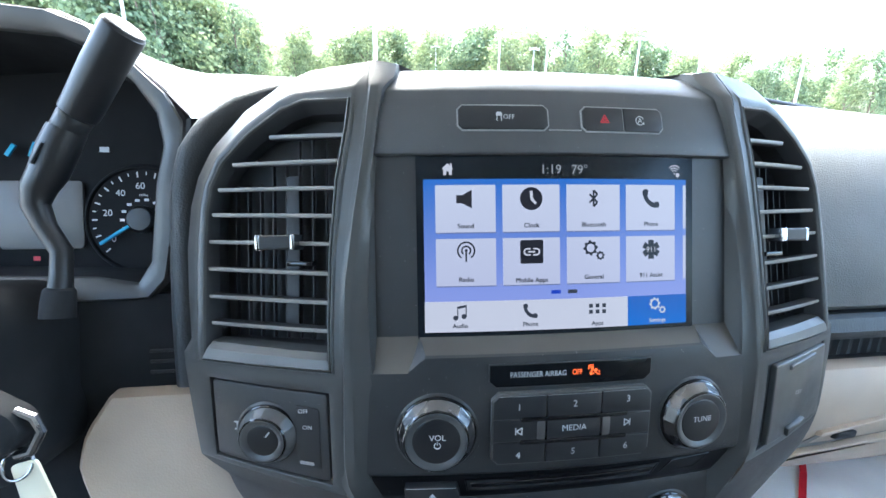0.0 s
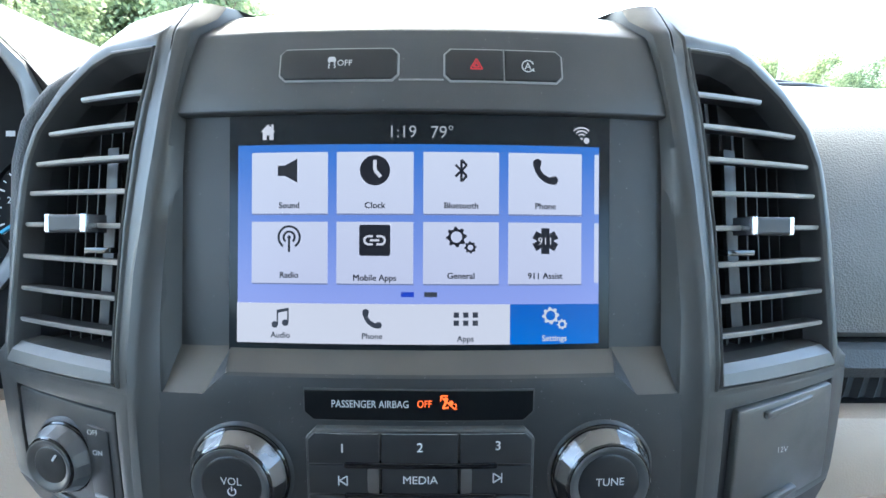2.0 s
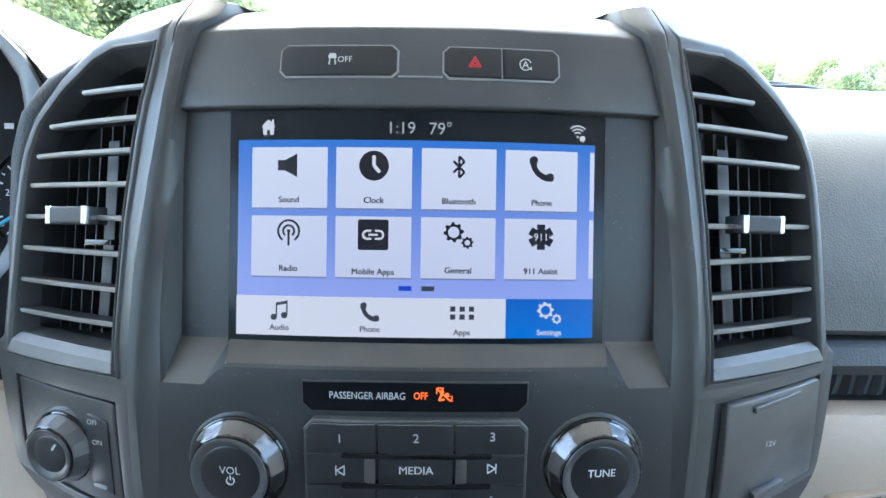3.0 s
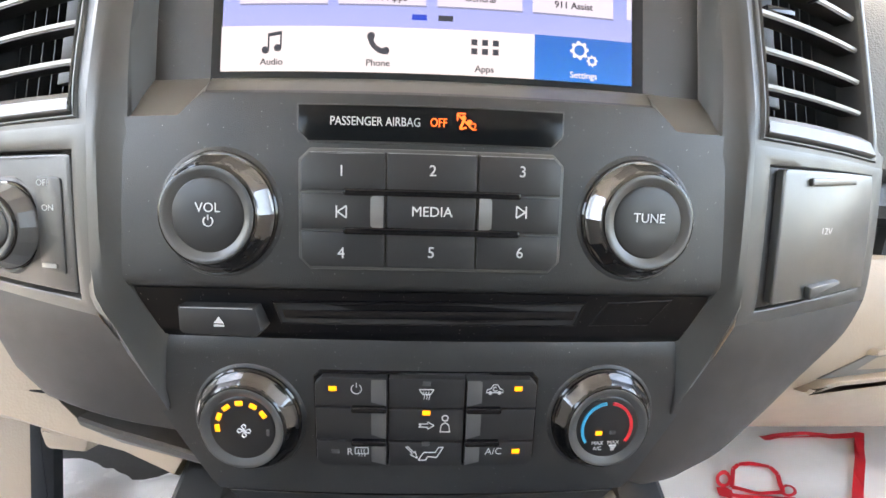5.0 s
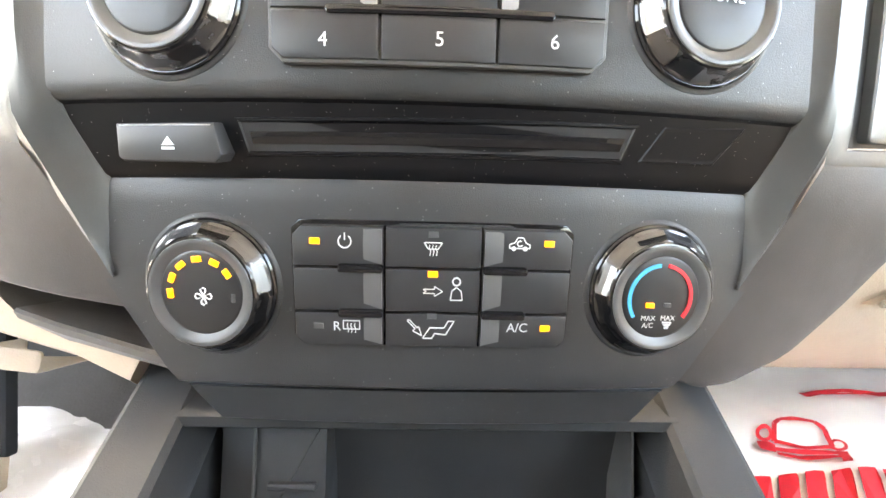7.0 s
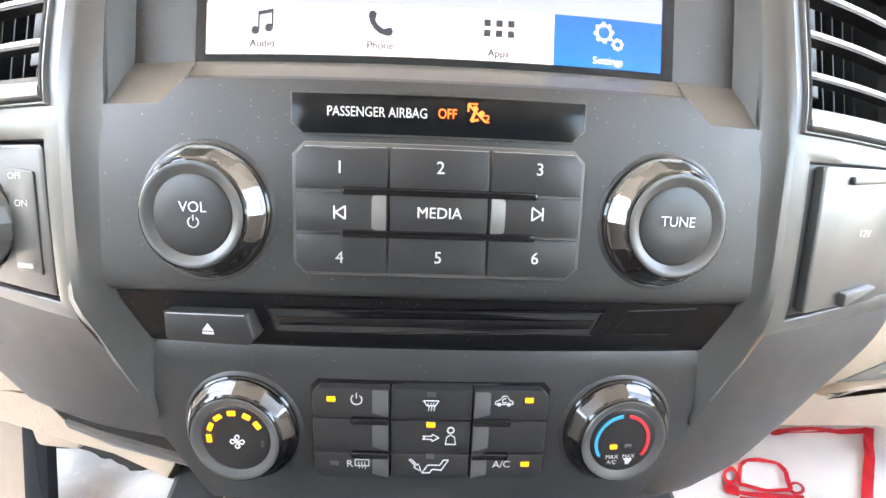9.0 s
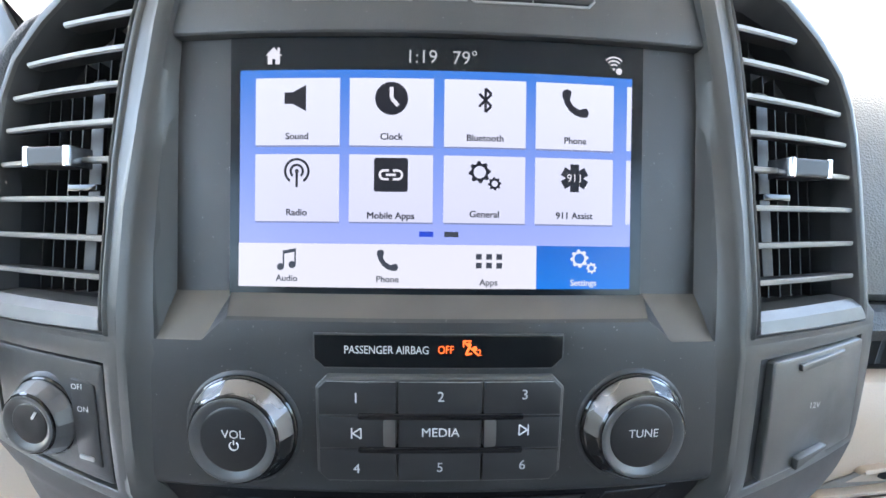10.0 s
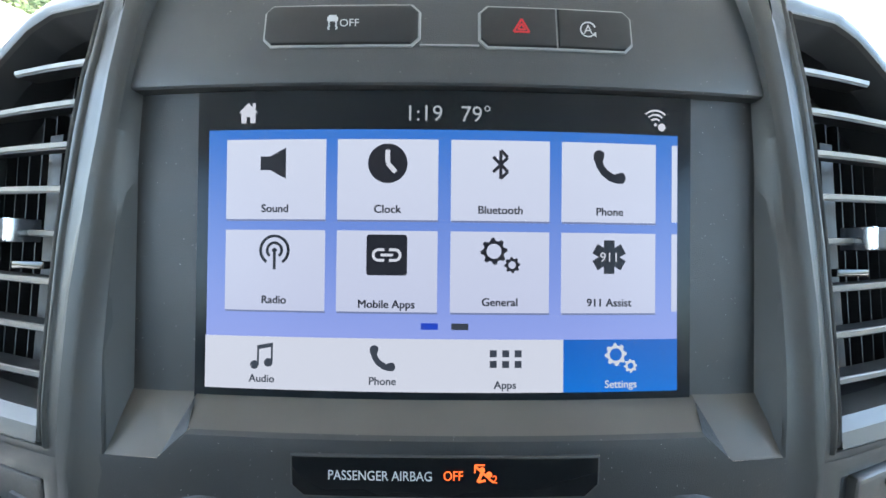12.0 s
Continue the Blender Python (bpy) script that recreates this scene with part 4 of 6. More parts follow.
ej = Thing("eject_button", (-0.0822, -0.0150, -0.160), "black eject button beside the disc slot", "button")
part("cap", prism([(-0.0992, -0.1476), (-0.0672, -0.1474), (-0.0650, -0.1570), (-0.0672, -0.1596), (-0.0975, -0.1590), (-0.0992, -0.1575)], -0.0172, 0.014, 0.0010), M_BUTTON, ej)
# highlight along the cap's top edge, put in as a pale strip
part("edge", prism(rect(-0.0982, -0.0682, -0.1484, -0.1479), -0.0172, 0.002, 0.0002), M_BUTTON_EDGE, ej, "pale strip painted as edge highlight")
symbol("symbol", [[(-0.5, -0.14), (0.5, -0.14), (0.0, 0.5)], rect(-0.5, 0.5, -0.46, -0.26)], -0.0822, -0.1536, 0.0042, -0.0172, M_WHITE, ej)

# ---- climate controls ----
YC = -0.0010
cl_t = Thing("climate_button_block", (CX, YC, -0.222), "block of black climate buttons with lit amber lamps", "climate controls")
KX, KZ = (-0.0472, -0.0151, 0.0186, 0.0506), (-0.1798, -0.1939, -0.2096, -0.2222)
part("bed", prism(rounded(rect(-0.0484, 0.0518, -0.2234, -0.1786), 0.003, 1), YC - 0.0006, 0.003, 0.0006), M_GLOSS, cl_t, "black button bed")
CAR = chain([(-0.5, -0.16), (-0.48, 0.02), (-0.24, 0.10), (-0.10, 0.34), (0.16, 0.34), (0.32, 0.08), (0.5, 0.02), (0.5, -0.16), (-0.5, -0.16)], 0.050) + [disc(-0.28, -0.18, 0.11, 12), disc(0.28, -0.18, 0.11, 12)] + arc(0.02, 0.06, 0.13, 0.06, 60, 330, 12)
SCREENWASH = chain([(-0.5, 0.30), (0.5, 0.30), (0.28, -0.05), (-0.28, -0.05), (-0.5, 0.30)], 0.058) + [q for x in (-0.18, 0.0, 0.18) for q in chain([(x, 0.16), (x - 0.05, 0.02), (x + 0.05, -0.18), (x, -0.42)], 0.050)]
REAR = chain([(-0.5, 0.32), (0.5, 0.32), (0.5, -0.2), (-0.5, -0.2), (-0.5, 0.32)], 0.065) + [q for x in (-0.22, 0.0, 0.22) for q in chain([(x, 0.16), (x - 0.05, 0.0), (x + 0.05, -0.2), (x, -0.42)], 0.058)]
ARROW = chain([(-1.0, 0.10), (-0.45, 0.10), (-0.45, 0.24), (-0.05, 0.0), (-0.45, -0.24), (-0.45, -0.10), (-1.0, -0.10), (-0.85, 0.0), (-1.0, 0.10)], 0.043)
SITTER = arc(0.36, 0.34, 0.17, 0.07, 0, 360, 16) + chain([(0.10, -0.5), (0.16, -0.08), (0.36, 0.08), (0.58, -0.08), (0.64, -0.5), (0.10, -0.5)], 0.050)
FOOTARROW = chain([(-1.05, 0.36), (-0.70, 0.0), (-0.80, -0.10), (-0.42, -0.30), (-0.55, 0.10), (-0.62, 0.04), (-0.95, 0.40), (-1.05, 0.36)], 0.043)
FOOTWELL = chain([(-0.30, -0.42), (0.0, 0.05), (0.62, 0.05), (0.80, 0.36), (1.05, 0.36), (0.70, -0.25), (0.22, -0.20), (0.10, -0.42), (-0.30, -0.42)], 0.050)
for r in range(3):
    for c in range(3):
        x0, x1, z1, z0 = KX[c] + 0.0004, KX[c + 1] - 0.0004, KZ[r] - 0.0004, KZ[r + 1] + 0.0004
        p = rect(x0, x1, z0, z1)
        ch = 0.0030
        if r != 1 and c == 0:
            p = [(x0, z0), (x1, z0), (x1, z1), (x0 + ch, z1), (x0, z1 - ch)] if r == 0 else [(x0 + ch, z0), (x1, z0), (x1, z1), (x0, z1), (x0, z0 + ch)]
        if r != 1 and c == 2:
            p = [(x0, z0), (x1, z0), (x1, z1 - ch), (x1 - ch, z1), (x0, z1)] if r == 0 else [(x0, z0), (x1 - ch, z0), (x1, z0 + ch), (x1, z1), (x0, z1)]
        btn = part("button", prism(p, YC - 0.0050, 0.006, 0.0007), M_BUTTON, cl_t)
        if c != 1:
            xa, xb = (x1 - 0.0068, x1 - 0.0004) if c == 0 else (x0 + 0.0004, x0 + 0.0068)
            ya, yb = (YC - 0.0051, YC - 0.0056) if c == 0 else (YC - 0.0056, YC - 0.0051)
            part("facet", loft([[(xa, YC - 0.003, z0 + (z1 - z0) * q), (xa, ya + 0.0002 - d, z0 + (z1 - z0) * q), (xb, yb + 0.0002 - d, z0 + (z1 - z0) * q), (xb, YC - 0.003, z0 + (z1 - z0) * q)] for q, d in ((0.05, -0.0004), (0.3, 0.0005), (0.6, 0.0009), (0.95, 0.0))], True, None, True), M_FACET_DARK, btn, "greyed bevelled facet", True, cl_t)
        Y = YC - 0.0050
        sym = lambda n, q, x, z, k, m=M_WHITE: symbol(n, q, x, z, k, Y, m, btn, thing=cl_t)
        lamp = lambda x, z, m: part("lamp", prism(rect(x - 0.0017, x + 0.0017, z - 0.0010, z + 0.0010), Y - 0.0003, 0.001, 0.0001), m, btn, "", True, cl_t)
        if (r, c) == (0, 0):
            lamp(-0.0390, -0.1851, M_AMBER), sym("symbol", POWER, -0.0287, -0.1851, 0.0052)
        if (r, c) == (0, 1):
            lamp(0.0016, -0.1822, M_DIM), sym("symbol", SCREENWASH, 0.0016, -0.1868, 0.0062)
        if (r, c) == (0, 2):
            sym("symbol", CAR, 0.0314, -0.1850, 0.0072), lamp(0.0418, -0.1844, M_AMBER)
        if (r, c) == (1, 1):
            lamp(0.0017, -0.1957, M_AMBER), sym("symbol", ARROW, 0.0056, -0.2017, 0.0072), sym("symbol", SITTER, 0.0072, -0.2008, 0.0078)
        if (r, c) == (2, 0):
            lamp(-0.0384, -0.2148, M_DIM), lettering("R", -0.0319, -0.2147, 0.0032, Y, M_WHITE, btn, thing=cl_t), sym("symbol", REAR, -0.0267, -0.2146, 0.0058)
        if (r, c) == (2, 1):
            lamp(0.0017, -0.2106, M_DIM), sym("symbol", FOOTARROW, 0.0016, -0.2152, 0.0082), sym("symbol", FOOTWELL, 0.0010, -0.2152, 0.0082)
        if (r, c) == (2, 2):
            lettering("A/C", 0.0323, -0.2142, 0.0032, Y, M_WHITE, btn, thing=cl_t), lamp(0.0425, -0.2144, M_AMBER)
for z in (KZ[1], KZ[2]):
    for xa, xb in ((-0.0310, -0.0155), (0.0190, 0.0345)):
        part("groove_bar", prism(rounded(rect(xa, xb, z - 0.0013, z + 0.0013), 0.0011, 3), YC - 0.0076, 0.006, 0.0007), M_GLOSS, cl_t, "gloss black bar between button rows")
FAN = [q for a in range(0, 360, 90) for q in chain([(r * math.cos(radians(a + b)), r * math.sin(radians(a + b))) for r, b in ((0.08, 0), (0.30, -28), (0.46, -20), (0.52, 0), (0.44, 22), (0.28, 24), (0.08, 0))], 0.05)] + [disc(0, 0, 0.09, 10)]
fk, yf = knob("fan_knob", -0.0781, -0.2028, YC, 0.0178, 0.0105, "fan speed knob with a dark chrome band and lit amber bars", M_DARKCHROME, 12)
for i, a in enumerate((183, 155, 127, 95, 63, 35)):
    ca, sa = math.cos(radians(a)), math.sin(radians(a))
    u, w = Vector((-sa, ca)), Vector((ca, sa))
    o = Vector((-0.0777, -0.2024)) + w * 0.0114
    part("lamp", prism([tuple(o + u * 0.0016 * p + w * 0.00095 * q) for p, q in ((-1, -1), (1, -1), (1, 1), (-1, 1))], yf - 0.0006, 0.001, 0.0001), M_AMBER, fk)
symbol("symbol", FAN, -0.0772, -0.2038, 0.0058, yf, M_WHITE, fk, thick=0.0006)
part("lamp", prism(rect(-0.0672, -0.0660, -0.2056, -0.2028), yf - 0.0006, 0.001, 0.0001), M_DIM, fk)
hk, yf = knob("temperature_knob", 0.0832, -0.2013, YC, 0.0178, 0.0105, "temperature knob with blue and red arcs and dark chrome band", M_DARKCHROME, 12)
symbol("cold_arc", arc(0, 0, 1, 0.11, 96, 216, 24), 0.0826, -0.2013, 0.0116, yf, M_BLUE, hk, "blue arc", thick=0.0006)
symbol("warm_arc", arc(0, 0, 1, 0.11, -36, 82, 24), 0.0826, -0.2013, 0.0116, yf, M_RED, hk, "red arc", thick=0.0006)
part("lamp", prism(rect(0.0777, 0.0805, -0.2047, -0.2032), yf - 0.0006, 0.001, 0.0001), M_AMBER, hk)
part("lamp", prism(rect(0.0844, 0.0870, -0.2045, -0.2031), yf - 0.0006, 0.001, 0.0001), M_DIM, hk)
lettering("MAX", 0.0787, -0.2084, 0.0018, yf, M_WHITE, hk, thick=0.0006)
lettering("A/C", 0.0788, -0.2110, 0.0018, yf, M_WHITE, hk, thick=0.0006)
lettering("MAX", 0.0862, -0.2083, 0.0018, yf, M_WHITE, hk, thick=0.0006)
symbol("symbol", SCREENWASH, 0.0862, -0.2110, 0.0034, yf, M_WHITE, hk, thick=0.0006)

# ---- four-wheel-drive switch panel ----
fw = Thing("drive_mode_panel", (-0.180, -0.01, -0.146), "dark grey inset panel with a rotary four-wheel-drive knob", "switch panel")
PL = [(CX - 0.002 - x, z) for x, z in PANEL]
part("plate", prism(rounded(inset(PL, 0.0012), 0.003, 3), 0.0008, 0.006, 0.0016, None, side_y), M_FASCIA, fw)
part("legend_plate", prism(rounded([(-0.1655, -0.0960), (-0.1500, -0.0972), (-0.1500, -0.1370), (-0.1655, -0.1360)], 0.0016, 2), 0.0002, 0.003, 0.0005, None, side_y), M_BUTTON, fw, "black legend strip")
lettering("OFF", -0.1600, -0.0990, 0.0026, side_y(-0.160, -0.099) - 0.0003, M_WHITE, fw)
lettering("ON", -0.1578, -0.1093, 0.0026, side_y(-0.158, -0.109) - 0.0003, M_WHITE, fw)
part("notch", prism(rounded(rect(-0.1640, -0.1545, -0.1345, -0.1325), 0.0006, 2), -0.0006, 0.002, 0.0003, None, side_y), M_BUTTON_EDGE, fw)
symbol("symbol", [line(-0.4, 0.5, 0.4, 0.5, 0.2), line(-0.4, -0.5, 0.4, -0.5, 0.2), line(0, -0.5, 0, 0.5, 0.14)], -0.2092, -0.1160, 0.0050, side_y(-0.2092, -0.1160) + 0.0005, M_WHITE, fw)
dk, yk = knob("drive_mode_knob", -0.1850, -0.1175, side_y(-0.185, -0.1175) + 0.0004, 0.0130, 0.0120, "rotary knob with a dark faceted rim", M_FACET_DARK, 16, fw)
symbol("pointer", [line(0.0, 0.0, 0.7, 0.9, 0.3)], -0.1825, -0.1145, 0.0034, yk, M_WHITE, dk, thick=0.0006)

# ---- power outlet cover ----
po = Thing("power_outlet_cover", (CX + 0.184, -0.01, -0.143), "dark grey hinged power outlet cover with a pull tab", "outlet cover")
PR = [(CX - 0.002 + x, z) for x, z in PANEL_RIGHT]
part("recess", prism(inset(PR, 0.0006), 0.0025, 0.004, 0.0004, None, side_y), M_DARK, po)
LID = [(0.1522, -0.0850), (0.2290, -0.0818), (0.2318, -0.1392), (0.1525, -0.1442)]
part("lid", prism(rounded(LID[::-1], 0.0025, 3), -0.0032, 0.010, 0.0015, None, side_y), M_LID, po)
part("hinge", prism(rounded([(0.1700, -0.0878), (0.2075, -0.0846), (0.2080, -0.0880), (0.1705, -0.0912)][::-1], 0.001, 2), -0.0052, 0.004, 0.0008, None, side_y), M_LID, po)
part("pull_tab", prism(rounded([(0.1760, -0.1362), (0.2010, -0.1338), (0.2012, -0.1400), (0.1762, -0.1424)][::-1], 0.001, 2), -0.0062, 0.004, 0.0012, None, side_y), M_RAIL, po, "satin grey pull tab")
lettering("12V", 0.1868, -0.1108, 0.0030, side_y(0.1868, -0.1108) - 0.0033, M_WHITE, po)

# ---- passenger side of the dash ----


def cloth(profile, x0, x1, nx, sag=None):
    """A skin swept from x0 to x1 along a profile of (y, z); sag(x) adds to y, and the top falls towards the door."""
    f = sag or (lambda x: 0.0)
    fall = lambda x, y: 0.16 * max(0.0, abs(x) - 0.60) * min(1.0, max(0.0, (y - 0.15) / 0.4))
    return loft([[(x0 + (x1 - x0) * i / nx, y + f(x0 + (x1 - x0) * i / nx), z - fall(x0 + (x1 - x0) * i / nx, y)) for i in range(nx + 1)] for y, z in profile])


def pipe(path, radii, n=20, cap=True):
    """A round bar along a path of (x, y, z)."""
    pts = [Vector(p) for p in path]
    secs = []
    for i, p in enumerate(pts):
        t = (pts[min(i + 1, len(pts) - 1)] - pts[max(i - 1, 0)]).normalized()
        u = t.cross(Vector((0, 1, 0))).normalized()
        v = t.cross(u).normalized()
        secs.append([tuple(p + (u * math.cos(2 * math.pi * k / n) + v * math.sin(2 * math.pi * k / n)) * radii[i]) for k in range(n)])
    return loft(secs, True, None, cap)


away = lambda x: 0.10 * max(0.0, abs(x) - 0.30) ** 1.5
pd = Thing("passenger_dash", (0.5, 0.10, -0.255), "grey leather-grained dash pad over beige lower dash and glovebox", "dashboard", bend=straight)
pad = fine([(0.108, -0.0700), (0.100, -0.0672), (0.0935, -0.0640), (0.0880, -0.0300), (0.0910, 0.0000), (0.0990, 0.0400), (0.1140, 0.0760), (0.1420, 0.1060), (0.1900, 0.1350), (0.260, 0.164), (0.400, 0.218), (0.607, 0.289)], 0.03)
part("upper_pad", cloth(pad, 0.205, 0.86, 30, away), M_GREYPAD, pd, "warm grey leather-grained pad")
part("gap", cloth([(0.104, -0.0660), (0.112, -0.0690), (0.104, -0.0725)], 0.205, 0.86, 12, away), M_DARK, pd)
part("trim_band", cloth(fine([(0.110, -0.0705), (0.0985, -0.0716), (0.0945, -0.0760), (0.0925, -0.0880), (0.0965, -0.0955), (0.110, -0.0975)], 0.01), 0.205, 0.86, 20, away), M_PAD, pd, "black leather-grained trim band")
part("slot", cloth([(0.108, -0.0955), (0.124, -0.0980), (0.124, -0.1180), (0.104, -0.1190)], 0.205, 0.86, 12, away), M_DARK, pd, "black ribbed slot")
for i in range(24):
    x = 0.225 + 0.012 * i
    part("rib", loft([[(x, 0.1235 + away(x), -0.0985), (x + 0.004, 0.1205 + away(x), -0.0985), (x + 0.008, 0.1235 + away(x), -0.0985)], [(x - 0.006, 0.1235 + away(x), -0.1178), (x - 0.002, 0.1205 + away(x), -0.1178), (x + 0.002, 0.1235 + away(x), -0.1178)]]), M_DARK, pd)
low = fine([(0.112, -0.1185), (0.0985, -0.1192), (0.0935, -0.1225), (0.0900, -0.1350), (0.0890, -0.1500), (0.0970, -0.1850), (0.1200, -0.2190), (0.1580, -0.2470), (0.1950, -0.2625), (0.300, -0.2600)], 0.015)
part("lower_dash", cloth(low, 0.105, 0.86, 34, away), M_BEIGE, pd, "beige lower dash")
low_y = lambda z: lerp_table([(z, y) for y, z in low[6:]], z)
on_low = lambda x, z: away(x) + low_y(z)
part("handle_recess", prism([(0.259, -0.2015), (0.284, -0.1815), (0.420, -0.1600), (0.420, -0.1820)][::-1], -0.0016, 0.010, 0.0012, None, on_low), M_BEIGE_DARK, pd, "taupe glovebox handle recess")
part("handle_lip", prism(rounded([(0.247, -0.2100), (0.262, -0.2010), (0.330, -0.1900), (0.420, -0.1800), (0.420, -0.1870), (0.330, -0.1965)][::-1], 0.002, 2), -0.0100, 0.016, 0.003, None, on_low), M_BEIGE, pd, "pale beige handle lip")
part("handle_ledge", prism(rounded([(0.281, -0.1830), (0.284, -0.1790), (0.420, -0.1570), (0.420, -0.1610)][::-1], 0.001, 2), -0.0060, 0.010, 0.0015, None, on_low), M_BEIGE, pd)
part("latch", prism(rounded(rect(0.300, 0.322, -0.1885, -0.1800), 0.002, 3), -0.0050, 0.008, 0.002, None, on_low), M_DARK, pd, "dark latch")

# ---- driver's side of the dash ----
dd = Thing("driver_dash", (-0.4, 0.10, -0.255), "black grained dash pad beside the binnacle over a beige knee panel", "dashboard", bend=straight)
STRIP = [(-0.254, 0.082, -0.100), (-0.256, 0.082, -0.050), (-0.256, 0.082, -0.004), (-0.254, 0.081, 0.045), (-0.249, 0.081, 0.068), (-0.238, 0.083, 0.087), (-0.218, 0.086, 0.104), (-0.192, 0.092, 0.116), (-0.165, 0.102, 0.122), (-0.130, 0.118, 0.122)]
part("pad_strip", pipe([tuple(p) for p in resample(STRIP, 40)], [0.0105] * 30 + [0.0105 - 0.0008 * i for i in range(10)], 16), M_PAD, dd, "black leather-grained strip")
part("side_cover", loft([[(-0.268, 0.112, z), (-0.250, 0.106, z), (-0.235, 0.100, z)] for z in (-0.11, -0.04, 0.02, 0.06, 0.085)]), M_COLUMN, dd)
part("shoulder", loft([[(-0.46, 0.098, 0.176), (-0.40, 0.098, 0.181), (-0.355, 0.097, 0.1775), (-0.327, 0.097, 0.1668), (-0.297, 0.097, 0.1408), (-0.274, 0.097, 0.1188), (-0.256, 0.095, 0.1000), (-0.236, 0.092, 0.1000)],
                       [(-0.465, 0.13, 0.190), (-0.41, 0.13, 0.194), (-0.365, 0.13, 0.191), (-0.336, 0.13, 0.178), (-0.303, 0.13, 0.151), (-0.277, 0.13, 0.127), (-0.250, 0.125, 0.116), (-0.215, 0.12, 0.118)],
                       [(-0.48, 0.20, 0.222), (-0.44, 0.20, 0.222), (-0.400, 0.20, 0.216), (-0.365, 0.20, 0.198), (-0.330, 0.20, 0.176), (-0.297, 0.20, 0.158), (-0.255, 0.20, 0.154), (-0.20, 0.20, 0.158)],
                       [(-0.52, 0.30, 0.262), (-0.48, 0.30, 0.257), (-0.440, 0.30, 0.240), (-0.395, 0.30, 0.224), (-0.360, 0.30, 0.212), (-0.328, 0.30, 0.204), (-0.270, 0.30, 0.204), (-0.20, 0.30, 0.202)],
                       [(-0.62, 0.607, 0.298), (-0.56, 0.607, 0.298), (-0.500, 0.607, 0.298), (-0.450, 0.607, 0.298), (-0.400, 0.607, 0.298), (-0.360, 0.607, 0.298), (-0.300, 0.607, 0.298), (-0.20, 0.607, 0.298)]]), M_SHOULDER, dd, "grey shoulder beside the hood")
topd = fine([(0.180, 0.1520), (0.240, 0.1700), (0.400, 0.220), (0.607, 0.294)], 0.05)
part("top_pad", cloth(topd, -0.84, -0.46, 16), M_SHOULDER, dd, "grey dash top")
part("center_top", cloth(fine([(0.125, 0.1030), (0.200, 0.1340), (0.400, 0.210), (0.607, 0.290)], 0.05), -0.23, 0.21, 16), M_PAD, dd, "dark dash top")
part("lower_cover", cloth(fine([(0.13, -0.03), (0.098, -0.035), (0.096, -0.10), (0.106, -0.125), (0.110, -0.20)], 0.02), -0.62, -0.222, 14), M_COLUMN, dd, "dark lower column cover")
for z in (-0.078, -0.086, -0.094):
    part("louvre", prism(rounded(rect(-0.290, -0.245, z - 0.0012, z + 0.0012), 0.0008, 2), 0.0945, 0.006, 0.0006), M_DARK, dd)
knee = fine([(0.150, -0.1040), (0.100, -0.1055), (0.084, -0.1090), (0.074, -0.1450), (0.070, -0.1750), (0.070, -0.2030)], 0.012)
knee_end = [(-0.104, -0.3160), (-0.109, -0.3170), (-0.1325, -0.3300), (-0.1570, -0.3320), (-0.184, -0.3200), (-0.203, -0.3120)]
part("knee_panel", loft([[(e, y + 0.02, z), (e + 0.002, y + 0.004, z)] + [(e + 0.006 + (-0.130 - e - 0.006) * i / 24, y, z) for i in range(25)] for y, z, e in ((y, z, lerp_table(knee_end, z)) for y, z in knee)]), M_BEIGE, dd, "beige knee panel")
part("knee_foot", loft([[(-0.312, 0.075, -0.2030), (-0.290, 0.070, -0.2030), (-0.240, 0.070, -0.2030), (-0.215, 0.070, -0.2032), (-0.198, 0.0695, -0.2055), (-0.182, 0.0695, -0.2205), (-0.160, 0.0695, -0.2300), (-0.128, 0.0695, -0.2380)],
                        [(-0.312, 0.076, -0.2140), (-0.290, 0.071, -0.2140), (-0.240, 0.071, -0.2140), (-0.222, 0.071, -0.2170), (-0.204, 0.0715, -0.2230), (-0.184, 0.072, -0.2295), (-0.162, 0.073, -0.2360), (-0.135, 0.074, -0.2490)],
                        [(-0.312, 0.081, -0.2180), (-0.290, 0.076, -0.2180), (-0.240, 0.076, -0.2180), (-0.222, 0.076, -0.2210), (-0.204, 0.0765, -0.2265), (-0.184, 0.077, -0.2325), (-0.162, 0.078, -0.2390), (-0.135, 0.079, -0.2520)],
                        [(-0.312, 0.121, -0.2180), (-0.290, 0.116, -0.2180), (-0.240, 0.116, -0.2180), (-0.222, 0.116, -0.2210), (-0.204, 0.1165, -0.2265), (-0.184, 0.117, -0.2325), (-0.162, 0.118, -0.2390), (-0.135, 0.119, -0.2520)]]), M_BEIGE, dd, "beige strip under the pocket")
part("pocket_side", loft([[(-0.1985, 0.0697, -0.2050), (-0.1815, 0.0697, -0.2206)], [(-0.190, 0.130, -0.2030), (-0.176, 0.130, -0.2180)]]), M_TAUPE, dd)
part("pocket_shelf", loft([[(-0.182, 0.130, -0.2130), (-0.160, 0.130, -0.2200), (-0.110, 0.130, -0.2340)], [(-0.1835, 0.0690, -0.2165), (-0.165, 0.0685, -0.2225), (-0.110, 0.0685, -0.2375)], [(-0.1830, 0.0672, -0.2180), (-0.1645, 0.0668, -0.2240), (-0.110, 0.0668, -0.2390)], [(-0.1815, 0.0680, -0.2210), (-0.1625, 0.0675, -0.2275), (-0.110, 0.0675, -0.2420)], [(-0.1800, 0.0700, -0.2225), (-0.1600, 0.0700, -0.2310), (-0.110, 0.0700, -0.2440)]]), M_TAUPE, dd, "dark taupe pocket shelf")
